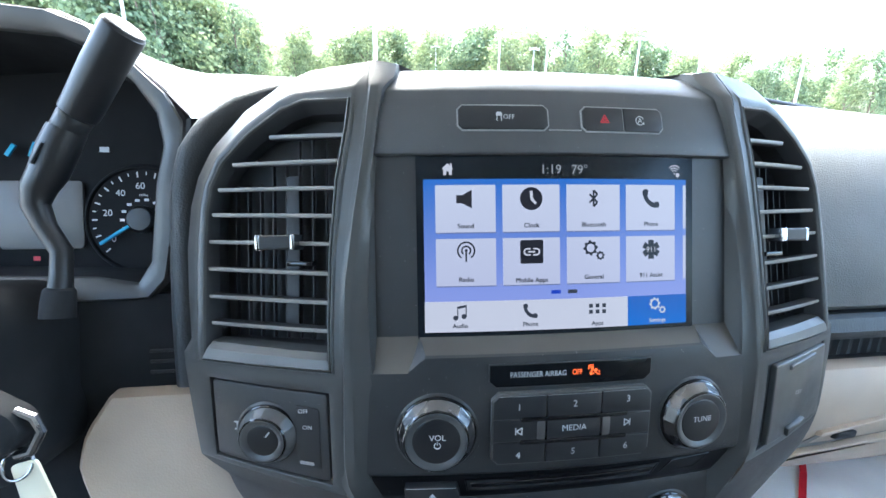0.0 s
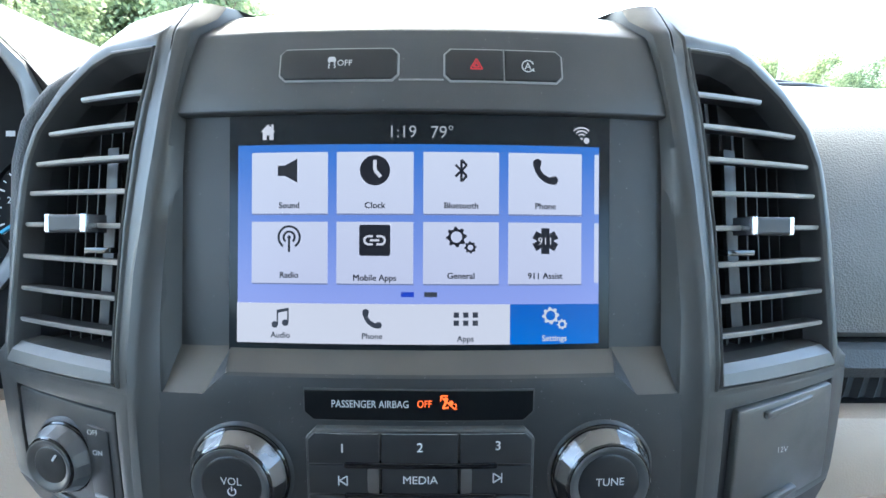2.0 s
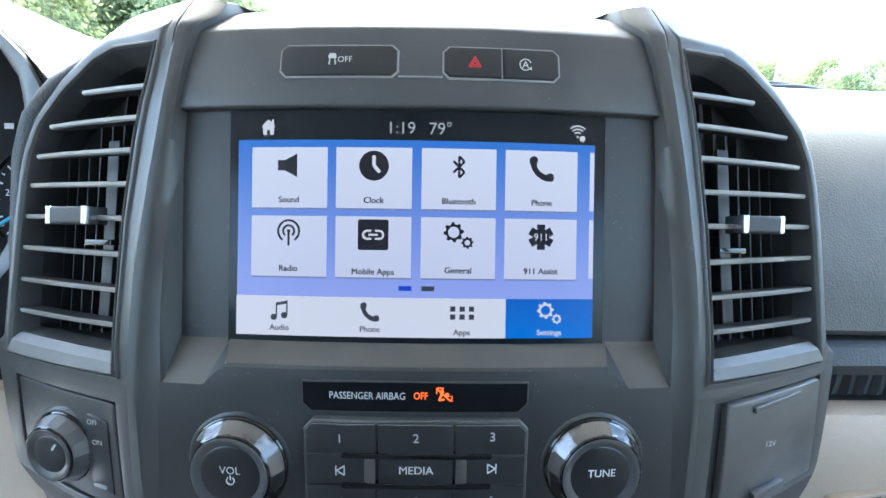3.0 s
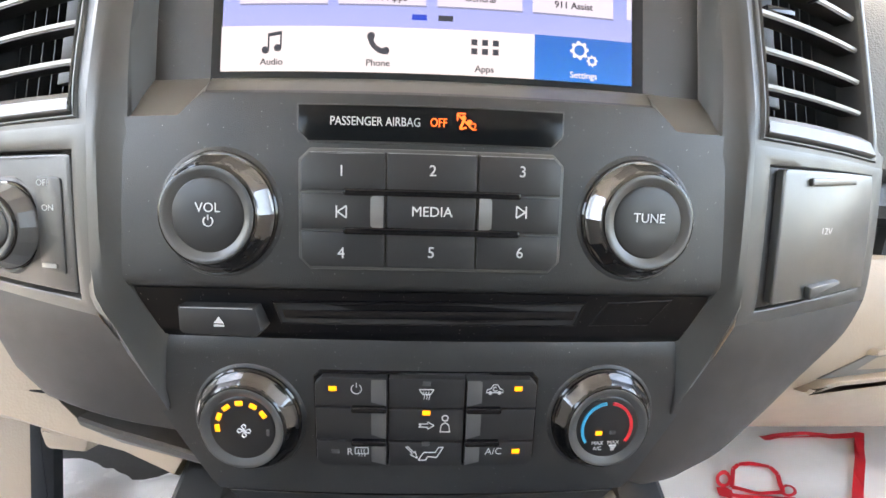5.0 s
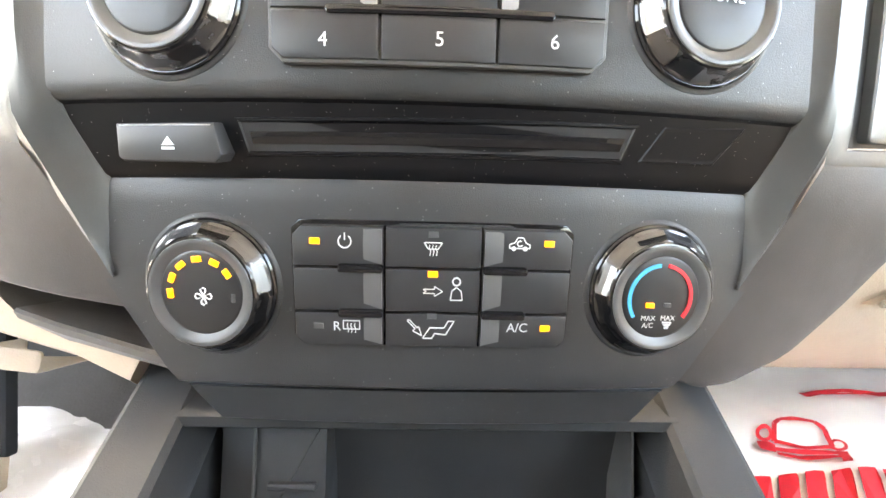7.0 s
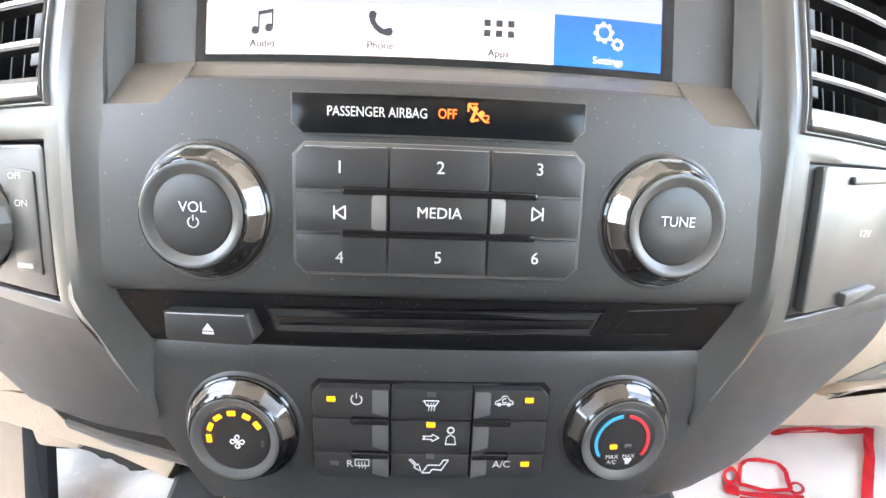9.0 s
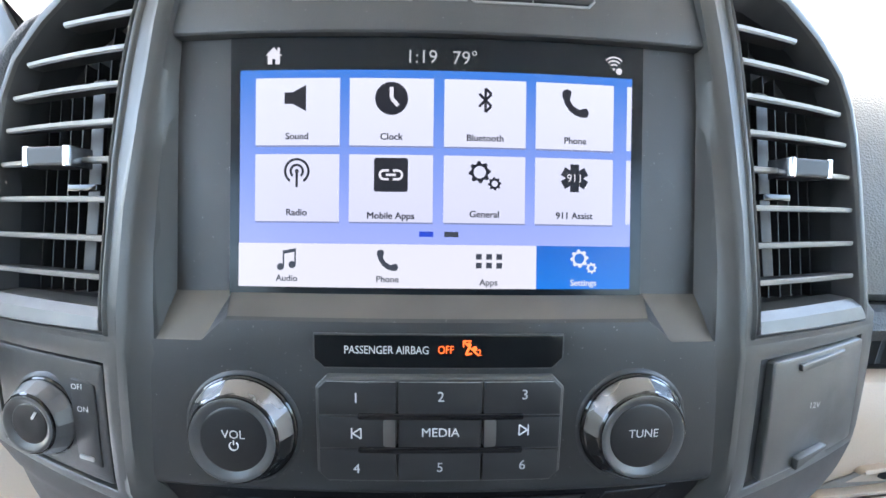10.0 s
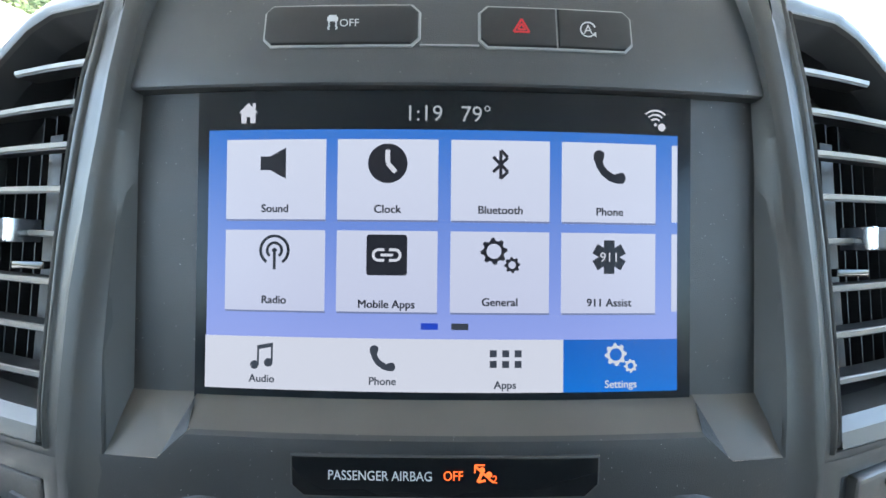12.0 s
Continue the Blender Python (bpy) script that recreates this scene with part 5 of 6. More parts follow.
# sheet added above the pocket to keep stray light off its shelf
part("pocket_light_shield", loft([[(-0.24, 0.071, -0.2015), (-0.08, 0.071, -0.2015)], [(-0.24, 0.135, -0.1900), (-0.08, 0.135, -0.1900)]]), M_DARK, dd)
part("pocket_back", loft([[(-0.23, 0.130, -0.19), (-0.08, 0.130, -0.19)], [(-0.23, 0.130, -0.25), (-0.08, 0.130, -0.25)]]), M_DARK, dd)

# ---- instrument binnacle ----
bn = Thing("instrument_cluster", (-0.38, 0.19, -0.05), "dark instrument cluster with a blue needle under a hood", "instrument cluster", bend=straight)
LIP_IN = [(-0.640, 0.080), (-0.580, 0.130), (-0.480, 0.157), (-0.400, 0.164), (-0.349, 0.160), (-0.325, 0.150), (-0.298, 0.126), (-0.283, 0.103), (-0.279, 0.078), (-0.285, 0.050), (-0.288, 0.015), (-0.290, -0.010), (-0.300, -0.0265), (-0.330, -0.0210), (-0.640, -0.010)]
LIP_OUT = [(-0.670, 0.085), (-0.600, 0.147), (-0.490, 0.175), (-0.400, 0.1805), (-0.355, 0.1765), (-0.327, 0.1660), (-0.297, 0.1398), (-0.274, 0.1178), (-0.262, 0.0970), (-0.266, 0.050), (-0.271, 0.010), (-0.277, -0.024), (-0.289, -0.0375), (-0.330, -0.0390), (-0.670, -0.034)]
even = lambda pts: [tuple(p) for a, b in zip(pts, pts[1:] + pts[:1]) for p in (Vector(a).lerp(Vector(b), q / 6) for q in range(6))]
lip_a, lip_b = even(LIP_IN), even(LIP_OUT)
cen = Vector((-0.44, 0.05))
shrink = lambda k: [(cen.x + (p[0] - cen.x) * k, cen.y + (p[1] - cen.y) * k) for p in lip_a]
mixed = lambda k, y: [(p[0] + (q[0] - p[0]) * k, y, p[1] + (q[1] - p[1]) * k) for p, q in zip(lip_a, lip_b)]
part("lip", loft([mixed(0.0, 0.1060), mixed(0.04, 0.1015), mixed(0.2, 0.0985), mixed(0.6, 0.0960), mixed(0.93, 0.0950), mixed(1.0, 0.0970)], True), M_RAIL, bn, "satin grey lip round the hood")
part("seam", loft([mixed(0.99, 0.0985), mixed(1.10, 0.0990), mixed(1.20, 0.1030)], True), M_DARK, bn, "dark seam")
part("shroud", loft([mixed(0.0, 0.1055), [(p[0], 0.14, p[1]) for p in shrink(0.985)], [(p[0], 0.187, p[1]) for p in shrink(0.97)]], True), M_COLUMN, bn, "dark inner shroud")
part("face", prism(shrink(0.99)[::-1], 0.184, 0.01, 0), M_DIAL, bn, "black dial face")
GX, GZ, GY = -0.334, 0.026, 0.182
part("gauge", lathe([(0.052, GY + 0.001), (0.050, GY - 0.002), (0.0485, GY - 0.0025), (0.047, GY - 0.0005), (0.004, GY - 0.0003)], GX, GZ, 56), M_DIAL, bn, "round speedometer")
for i in range(25):
    a = radians(222 - i * 10.5)
    r0 = 0.0395 if i % 2 == 0 else 0.0415
    symbol("tick", [line(r0 * math.cos(a), r0 * math.sin(a), 0.0445 * math.cos(a), 0.0445 * math.sin(a), 0.0014 if i % 2 == 0 else 0.001)], GX, GZ, 1.0, GY - 0.0004, M_WHITE, bn)
for w, a in (("0", 214), ("20", 168), ("40", 128), ("60", 94), ("80", 58)):
    lettering(w, GX + 0.0315 * math.cos(radians(a)), GZ + 0.0315 * math.sin(radians(a)), 0.0058, GY - 0.0004, M_WHITE, bn)
lettering("MPH", GX + 0.0005, GZ + 0.0225, 0.0026, GY - 0.0004, M_WHITE, bn)
for i in range(7):
    a = radians(206 - i * 25)
    symbol("small_figure", [rect(-0.0020, 0.0020, -0.0012, 0.0012)], GX + 0.0185 * math.cos(a), GZ + 0.0185 * math.sin(a), 1.0, GY - 0.0004, M_WHITE, bn)
part("needle", prism(line(GX - 0.004, GZ - 0.002, GX + 0.0420 * math.cos(radians(212)), GZ + 0.0420 * math.sin(radians(212)), 0.0030), GY - 0.006, 0.002, 0.0004), M_BLUE, bn, "bright blue needle")
part("hub", lathe([(0.0125, GY - 0.0004), (0.0120, GY - 0.007), (0.010, GY - 0.009), (0.004, GY - 0.0095)], GX, GZ, 32), M_KNOB, bn)
part("info_screen", prism(rounded(rect(-0.455, -0.385, 0.0, 0.062), 0.004, 3), GY - 0.001, 0.003, 0.0006), M_TAUPE, bn, "dim information screen")
symbol("small_figure", [rect(-0.5, 0.5, -0.3, 0.3)], -0.3655, 0.0905, 0.0080, GY - 0.001, M_WHITE, bn)
part("temperature_needle", prism(line(-0.4450, 0.084, -0.4385, 0.094, 0.004), GY - 0.004, 0.002, 0.0003), M_BLUE, bn, "bright blue small needle")
part("fuel_needle", prism(line(-0.4260, 0.083, -0.4210, 0.096, 0.004), GY - 0.004, 0.002, 0.0003), M_BLUE, bn, "bright blue small needle")
symbol("warning_lamp", [rect(-0.5, 0.5, -0.35, 0.35)], -0.425, -0.0085, 0.0056, GY - 0.001, M_RED, bn)
for i in range(3):
    symbol("small_figure", [rect(-0.5, 0.5, -0.6, 0.6)], -0.412 + 0.008 * i, -0.0085, 0.0040, GY - 0.001, M_DIM, bn)

# ---- steering column, gear lever, key ----


col = Thing("steering_column", (-0.36, 0.06, -0.12), "black steering column shroud", "steering column", bend=straight)
sec = []
for y, k in ((0.110, 1.0), (0.08, 1.02), (0.05, 1.0), (0.035, 0.92), (0.025, 0.75)):
    sec.append([(-0.43 + (x + 0.43) * k, y, -0.085 + (z + 0.085) * k) for x, z in rounded(rect(-0.520, -0.340, -0.155, -0.022), 0.035, 6)])
bm = loft(sec, True)
bm.verts.ensure_lookup_table()
bm.faces.new(bm.verts[-len(sec[0]):])
part("shroud", bm, M_COLUMN, col)
part("ridge", pipe([(-0.362, 0.040, -0.010), (-0.360, 0.034, -0.03), (-0.358, 0.032, -0.06), (-0.352, 0.036, -0.10)], [0.002, 0.003, 0.003, 0.002], 10), M_RAIL, col, "grey edge")
lv = Thing("gear_lever", (-0.316, 0.058, -0.020), "black column gear lever with a cylindrical grip", "gear lever", bend=straight)
part("stalk", pipe([(-0.3241, 0.054, -0.034), (-0.3232, 0.056, -0.0155), (-0.3240, 0.058, 0.0000), (-0.3330, 0.058, 0.0155), (-0.3385, 0.058, 0.0300), (-0.3365, 0.058, 0.0410), (-0.3300, 0.058, 0.0520), (-0.3235, 0.058, 0.0680), (-0.3180, 0.058, 0.0800)], [0.0072, 0.0066, 0.0064, 0.0066, 0.0080, 0.0098, 0.0112, 0.0118, 0.0112]), M_KNOB, lv)
part("collar", pipe([(-0.3245, 0.053, -0.044), (-0.3243, 0.054, -0.034), (-0.3240, 0.055, -0.026), (-0.3238, 0.055, -0.024)], [0.0098, 0.0096, 0.0088, 0.0074]), M_COLUMN, lv, "grey collar")
part("joint", pipe([(-0.3190, 0.058, 0.0775), (-0.3180, 0.058, 0.0790), (-0.3120, 0.0572, 0.0885), (-0.3110, 0.0570, 0.0900)], [0.0096, 0.0104, 0.0106, 0.0098]), M_BUTTON, lv)
part("grip", pipe([(-0.3112, 0.0570, 0.0895), (-0.3104, 0.0568, 0.0905), (-0.3062, 0.0556, 0.0960), (-0.2900, 0.0490, 0.1185), (-0.2745, 0.0430, 0.1385), (-0.2730, 0.0424, 0.1402), (-0.2722, 0.0420, 0.1410)], [0.0104, 0.0118, 0.0122, 0.0128, 0.0132, 0.0130, 0.0122], 32), M_KNOB, lv, "black grip")
part("end_ring", pipe([(-0.2728, 0.0423, 0.1403), (-0.2715, 0.0417, 0.1418)], [0.0124, 0.0116], 32), M_BUTTON, lv, "black end ring")
part("end_cap", pipe([(-0.2724, 0.0421, 0.1408), (-0.2711, 0.0415, 0.1422)], [0.0108, 0.0104], 32), M_RAIL, lv, "grey end cap")
for x, z, lit in ((-0.3232, 0.0842, 1), (-0.3255, 0.0765, 0), (-0.3205, 0.0745, 1)):
    part("button", pipe([(x, 0.0500, z), (x, 0.0462, z)], [0.0030, 0.0024], 12), M_BUTTON_EDGE if lit else M_BUTTON, lv)
part("seam", pipe([(-0.3320, 0.0462, 0.0560), (-0.3250, 0.0458, 0.0690)], [0.0010, 0.0010], 8), M_DARK, lv)

key = Thing("key_fob", (-0.292, -0.05, -0.09), "black remote key fob with a chrome loop and cream tag", "key")
key.bend = straight
fob = [(-0.330, -0.052), (-0.292, -0.058), (-0.272, -0.070), (-0.268, -0.078), (-0.276, -0.088), (-0.330, -0.092)]


def flat_thing(th):
    th.base = Vector((-0.292, -0.05, -0.09))
    th.ob.matrix_basis = D @ Matrix.Translation(th.base)
    return th


flat_thing(key)
part("shell", prism(rounded(fob[::-1], 0.004, 4), -0.056, 0.014, 0.003), M_COLUMN, key)
for x, z in ((-0.2905, -0.0665), (-0.2845, -0.0685), (-0.288, -0.0740)):
    part("button", prism(disc(x, z, 0.0024, 14), -0.0568, 0.002, 0.0004), M_DIM, key)
    symbol("symbol", [rect(-0.5, 0.5, -0.3, 0.3)], x, z, 0.0022, -0.0570, M_WHITE, key)
part("loop", pipe([(-0.2735, -0.051, -0.0685), (-0.2665, -0.051, -0.0720), (-0.2635, -0.051, -0.0780), (-0.2680, -0.051, -0.0870), (-0.2740, -0.051, -0.0885)], [0.0020, 0.0022, 0.0022, 0.0022, 0.0020], 10), M_CHROME, key, "polished chrome loop")
part("blade", pipe([(-0.322, -0.047, -0.072), (-0.345, -0.005, -0.080), (-0.372, 0.040, -0.086)], [0.004, 0.004, 0.004], 8), M_SATIN, key, "steel key blade")
part("ring", pipe([(-0.2735 + 0.0062 * math.cos(a), -0.051 + 0.002 * math.sin(a), -0.0925 + 0.0062 * math.sin(a)) for a in np.linspace(0, 2 * math.pi, 25)], [0.0007] * 25, 8, False), M_CHROME, key, "split ring")
part("tag", prism(rounded([(-0.2765, -0.0930), (-0.2660, -0.0905), (-0.2480, -0.1380), (-0.2640, -0.1430)][::-1], 0.002, 3), -0.0515, 0.0015, 0.0004), plastic("cream plastic", (0.72, 0.68, 0.52), 0.4, 200, 0.1, 0.1), key, "cream plastic tag")

# ---- floor console below the climate panel ----
M_CONSOLE = plastic("grey-black console plastic", (0.021, 0.0215, 0.022), 0.55, 1600, 0.3, spec=0.25)
cs = Thing("center_console", (0, 0.0, -0.40), "grey-black plastic centre console with open storage tray", "console", bend=straight)
for s in (-1, 1):
    x = lambda v: 0.0015 + s * v
    secs = []
    for k in np.linspace(0, 1, 8):
        y, z = 0.083 - 0.16 * k, -0.2405 - 0.145 * k
        o = 0.1335 + 0.010 * max(0, k - 0.3)
        secs.append([(x(o), y + 0.03, z - 0.10), (x(o), y + 0.0015, z - 0.0015), (x(o - 0.003), y, z), (x(o - 0.026), y, z), (x(o - 0.0285), y + 0.002, z - 0.002), (x(o - 0.031), y + 0.012, z - 0.016), (x(o - 0.0335), y + 0.015, z - 0.018), (x(o - 0.036), y + 0.04, z - 0.09)])
    part("side_wall", loft(secs), M_CONSOLE, cs)
    part("side_top", loft([[(x(0.1335), 0.0845, -0.2420), (x(0.100), 0.0845, -0.2420)], [(x(0.1335), 0.105, -0.2200), (x(0.090), 0.105, -0.2200)]]), M_CONSOLE, cs)
part("front_sill", loft([[(a, y, z) for a in np.linspace(-0.108, 0.112, 12)] for y, z in ((0.074, -0.2530), (0.0655, -0.2578), (0.0620, -0.2592), (0.0606, -0.2606), (0.0610, -0.2648), (0.0635, -0.2660), (0.085, -0.2665))]), M_CONSOLE, cs)
part("tray_back", loft([[(a, y, z) for a in np.linspace(-0.108, 0.112, 6)] for y, z in ((0.083, -0.2655), (0.098, -0.300), (0.105, -0.36))]), M_CONSOLE, cs)
part("tray_floor", loft([[(a, y, z) for a in np.linspace(-0.108, 0.112, 6)] for y, z in ((0.106, -0.345), (-0.10, -0.41))]), M_CONSOLE, cs)
part("bin_block", prism(rounded(rect(-0.0920, -0.0440, -0.350, -0.2640), 0.002, 3), 0.0720, 0.05, 0.002), M_CONSOLE, cs, "raised block in the tray")
part("bin_lip", prism(rounded(rect(-0.0700, -0.0480, -0.2960, -0.2925), 0.001, 3), 0.0690, 0.05, 0.001), M_DARK, cs)
part("divider", prism(rect(-0.0768, -0.0756, -0.350, -0.2650), 0.0700, 0.05, 0.0004), M_RAIL, cs)
part("right_divider", prism(rect(0.0950, 0.0965, -0.350, -0.2650), 0.070, 0.05, 0.0006), M_RAIL, cs)

# ---- footwells ----
O = Vector((0, 0, 1.40))
W = Matrix.Translation(O)
M_WRAP = plastic("clear crinkled plastic film over white", (0.80, 0.80, 0.80), 0.25, 45, 1.0, 0.12)
M_PAPER = plastic("crumpled white floor paper", (0.82, 0.81, 0.78), 0.7, 30, 0.6, 0.05)
M_PRINT = plastic("red print", (0.62, 0.015, 0.03), 0.6, 200, 0.05, 0.15)
M_CARPET = plastic("charcoal carpet", (0.05, 0.048, 0.046), 0.9, 400, 1.0, 0.3)


def ground_thing(name, at, label, category, kind=""):
    return Thing(name, at, label, category, "", kind, straight, W)


def crumpled(x0, x1, y0, y1, z_of, nx, ny, amp, seed):
    rows = []
    for j in range(ny + 1):
        y = y0 + (y1 - y0) * j / ny
        rows.append([(x, y, z_of(x, y) + amp * noise.fractal(Vector((x * 14, y * 14, seed)), 1.0, 2.0, 4)) for x in np.linspace(x0, x1, nx + 1)])
    return loft(rows)


toe = lambda x, y: -0.377 + 0.10 * max(0.0, y - 0.22) + 0.8 * max(0.0, y - 0.30)
fp = ground_thing("floor_paper", (0.45, 0.1, -0.385), "crumpled white paper floor mat with red print", "floor mat")
part("sheet", crumpled(0.15, 0.62, -0.04, 0.42, toe, 44, 40, 0.008, 3.0), M_PAPER, fp)


def printed(polys, ox, oy, k, name, lean=0.0, tall=1.0):
    """Red shapes lying on the paper: units of k round (ox, oy)."""
    bm = bmesh.new()
    for p in polys:
        q = fine([(ox + k * (a + lean * b), oy + k * tall * b) for a, b in list(p) + [p[0]]], 0.006)[:-1]
        bm.faces.new([bm.verts.new((a, b, toe(a, b) + 0.008 * noise.fractal(Vector((a * 14, b * 14, 3.0)), 1.0, 2.0, 4) + 0.003)) for a, b in q])
    part(name, bm, M_PRINT, fp, "red printed shape", False)


BADGE = chain([(-0.30, 0.10), (-0.26, 0.38), (-0.16, 0.50), (0.02, 0.52), (0.30, 0.46), (0.40, 0.32), (0.42, 0.02), (0.10, 0.02), (-0.30, 0.10)], 0.065) + arc(-0.41, 0.22, 0.09, 0.05, 0, 360, 14) + arc(0.50, 0.04, 0.09, 0.05, 0, 360, 14) + [[(-0.52, 0.10), (-0.40, 0.12), (-0.30, 0.04), (-0.32, -0.14), (-0.50, -0.08)], [(-0.31, 0.00), (0.42, -0.08), (0.42, -0.16), (-0.31, -0.08)], [(-0.31, -0.12), (0.42, -0.20), (0.42, -0.30), (-0.31, -0.20)], [(0.42, -0.06), (0.56, -0.10), (0.54, -0.30), (0.48, -0.42), (0.38, -0.40), (0.41, -0.26)]]
printed(BADGE, 0.301, 0.125, 0.066, "badge", 0.55, 0.98)
for i in range(7):
    printed([rounded(rect(-0.5, 0.5, -0.5, 0.5), 0.08, 2)], 0.2330 + 0.0190 * i, 0.0735, 0.0140, "bar", 1.60, 2.4)
printed([line(0.360, 0.196, 0.482, 0.208, 0.008)], 0, 0, 1.0, "border")
printed([line(a, b, c, d, 0.008) for a, b, c, d in ((0.483, 0.211, 0.435, 0.162), (0.435, 0.162, 0.390, 0.117), (0.390, 0.117, 0.330, 0.058))], 0, 0, 1.0, "border")

fl = ground_thing("wrapped_floor_mat", (-0.4, 0.1, -0.38), "driver's floor mat under crinkled clear plastic film", "floor mat")
part("film", crumpled(-0.70, -0.15, -0.04, 0.160, lambda x, y: -0.380 + 0.05 * max(0.0, y - 0.1), 50, 50, 0.012, 9.0), M_WRAP, fl)
toe_t = ground_thing("toe_board", (-0.4, 0.25, -0.38), "dark carpeted toe board", "toe board", "structure")
part("board", loft([[(x, y, z) for x in np.linspace(-0.84, -0.12, 8)] for y, z in ((0.12, -0.392), (0.30, -0.32), (0.45, -0.10), (0.55, 0.0))]), M_CARPET, toe_t)
toe_r = ground_thing("toe_board", (0.4, 0.25, -0.38), "dark carpeted toe board", "toe board", "structure")
part("board", loft([[(x, y, z) for x in np.linspace(0.12, 0.84, 8)] for y, z in ((0.15, -0.392), (0.30, -0.380), (0.45, -0.10), (0.55, 0.0))]), M_CARPET, toe_r)
br = Thing("brake_pedal", (-0.268, 0.16, -0.31), "black brake pedal arm hanging below the dash", "pedal", bend=straight)
part("arm", prism(rounded([(-0.281, -0.205), (-0.263, -0.205), (-0.2555, -0.3175), (-0.2730, -0.3145)][::-1], 0.004, 3), 0.150, 0.008, 0.003), M_COLUMN, br)
bk = Thing("column_bracket", (-0.236, 0.14, -0.255), "pale beige moulded bracket under the dash", "bracket", bend=straight)
part("bracket", prism(rounded([(-0.2535, -0.2430), (-0.2195, -0.2470), (-0.2210, -0.2605), (-0.2475, -0.2580)][::-1], 0.004, 3), 0.128, 0.05, 0.003), M_BEIGE, bk)
kp = Thing("kick_panel", (-0.35, 0.17, -0.36), "beige lower trim panel beside the brake pedal", "trim panel", bend=straight)
part("panel", prism(rounded([(-0.430, -0.200), (-0.2750, -0.200), (-0.2790, -0.372), (-0.430, -0.372)][::-1], 0.006, 3), 0.166, 0.012, 0.003), M_BEIGE, kp)

# ---- cab shell ----
M_LINER = plastic("light grey headliner cloth", (0.66, 0.65, 0.62), 0.9, 500, 0.4, 0.05)
M_BACKWALL = plastic("dark grey cloth", (0.045, 0.045, 0.045), 0.9, 300, 0.5, 0.2)
M_DOOR = plastic("beige door panel", (0.42, 0.38, 0.33), 0.6, 500, 0.4, 0.08)


def slab(name, boxes, material, label="", kind="structure", category=""):
    """Setting made of boxes (x0, x1, y0, y1, z0, z1), in the cab's upright frame."""
    bm = bmesh.new()
    for x0, x1, y0, y1, z0, z1 in boxes:
        m = Matrix.Translation(((x0 + x1) / 2, (y0 + y1) / 2, (z0 + z1) / 2)) @ Matrix.Diagonal((x1 - x0, y1 - y0, z1 - z0, 1))
        bmesh.ops.create_cube(bm, size=1, matrix=m)
    me = bpy.data.meshes.new(name)
    bm.to_mesh(me)
    bm.free()
    me.materials.append(material)
    ob = new(name, me)
    ob.matrix_basis = W
    return tagged(ob, label, category, "", kind)


slab("cab_floor", [(-0.86, 0.86, -1.5, 0.60, -0.66, -0.62)], M_CARPET, "charcoal carpeted cab floor", category="floor")
# second box: unseen slab added under the dash top to stop light leaks
slab("firewall", [(-0.86, 0.86, 0.56, 0.60, -0.62, 0.06), (-0.86, 0.86, 0.24, 0.56, 0.0, 0.03)], M_CARPET, "dark carpeted firewall with an added unseen light shield", category="wall")
# unseen; the low forward opening is cut to brighten the footwell
slab("wall_left", [(-0.90, -0.86, -1.5, -0.50, -0.66, 0.07), (-0.90, -0.86, 0.30, 0.60, -0.66, 0.07), (-0.90, -0.86, -0.50, -0.02, -0.66, -0.10), (-0.90, -0.86, -0.02, 0.30, -0.66, -0.46), (-0.90, -0.86, -1.5, -1.38, 0.07, 0.52), (-0.90, -0.86, -0.62, -0.50, 0.07, 0.52), (-0.90, -0.86, -1.5, 0.15, 0.46, 0.55)], M_DOOR, "unseen beige door side with openings set to admit light", category="wall")
# unseen; its sill height is set by the light wanted from the right
slab("wall_right", [(0.86, 0.90, -1.5, 0.60, -0.66, -0.06), (0.86, 0.90, 0.30, 0.60, -0.06, 0.07), (0.86, 0.90, -1.5, -1.38, 0.07, 0.52), (0.86, 0.90, -0.62, -0.50, 0.07, 0.52), (0.86, 0.90, -1.5, 0.15, 0.46, 0.55)], M_DOOR, "unseen beige door side with openings set to admit light", category="wall")
# unseen; left dark and windowless so little light reaches the fascia from behind
slab("wall_back", [(-0.86, 0.86, -1.54, -1.5, -0.66, 0.50)], M_BACKWALL, "unseen dark grey rear wall, windowless to cut light", category="wall")
# unseen; runs forward over the dash to hold sky light off its top
slab("ceiling", [(-0.90, 0.90, -1.54, 0.30, 0.50, 0.55)], M_LINER, "light grey cloth headliner, extended to shade the dash top", category="ceiling")

# ---- outside ----
M_ASPHALT = plastic("pale worn concrete", (0.30, 0.295, 0.28), 0.9, 40, 0.3, 0.3)
gr = new("ground", bpy.data.meshes.new("ground"))
bm = bmesh.new()
bmesh.ops.create_grid(bm, x_segments=8, y_segments=8, size=900)
bm.to_mesh(gr.data)
bm.free()
gr.data.materials.append(M_ASPHALT)
tagged(gr, "pale concrete parking lot reaching the horizon", "ground", "", "structure")
M_HOOD = plastic("white car paint", (0.75, 0.76, 0.77), 0.15, 10, 0.0, 0.03, coat=1.0)
hd = ground_thing("truck_hood", (0, 1.4, -0.10), "white painted truck hood beyond the windscreen", "hood")
part("hood_skin", loft([[(x, y, z - 0.05 * (abs(x) / 0.9) ** 3 + 0.012 * (0.45 < abs(x) < 0.62)) for x in np.linspace(-1.0, 1.0, 37)] for y, z in ((0.86, 0.115), (0.92, 0.150), (1.2, 0.162), (1.6, 0.140), (1.95, 0.09), (2.05, -0.02))]), M_HOOD, hd)
cw = ground_thing("windscreen_cowl", (0, 0.70, 0.10), "black plastic cowl below the windscreen", "cowl")
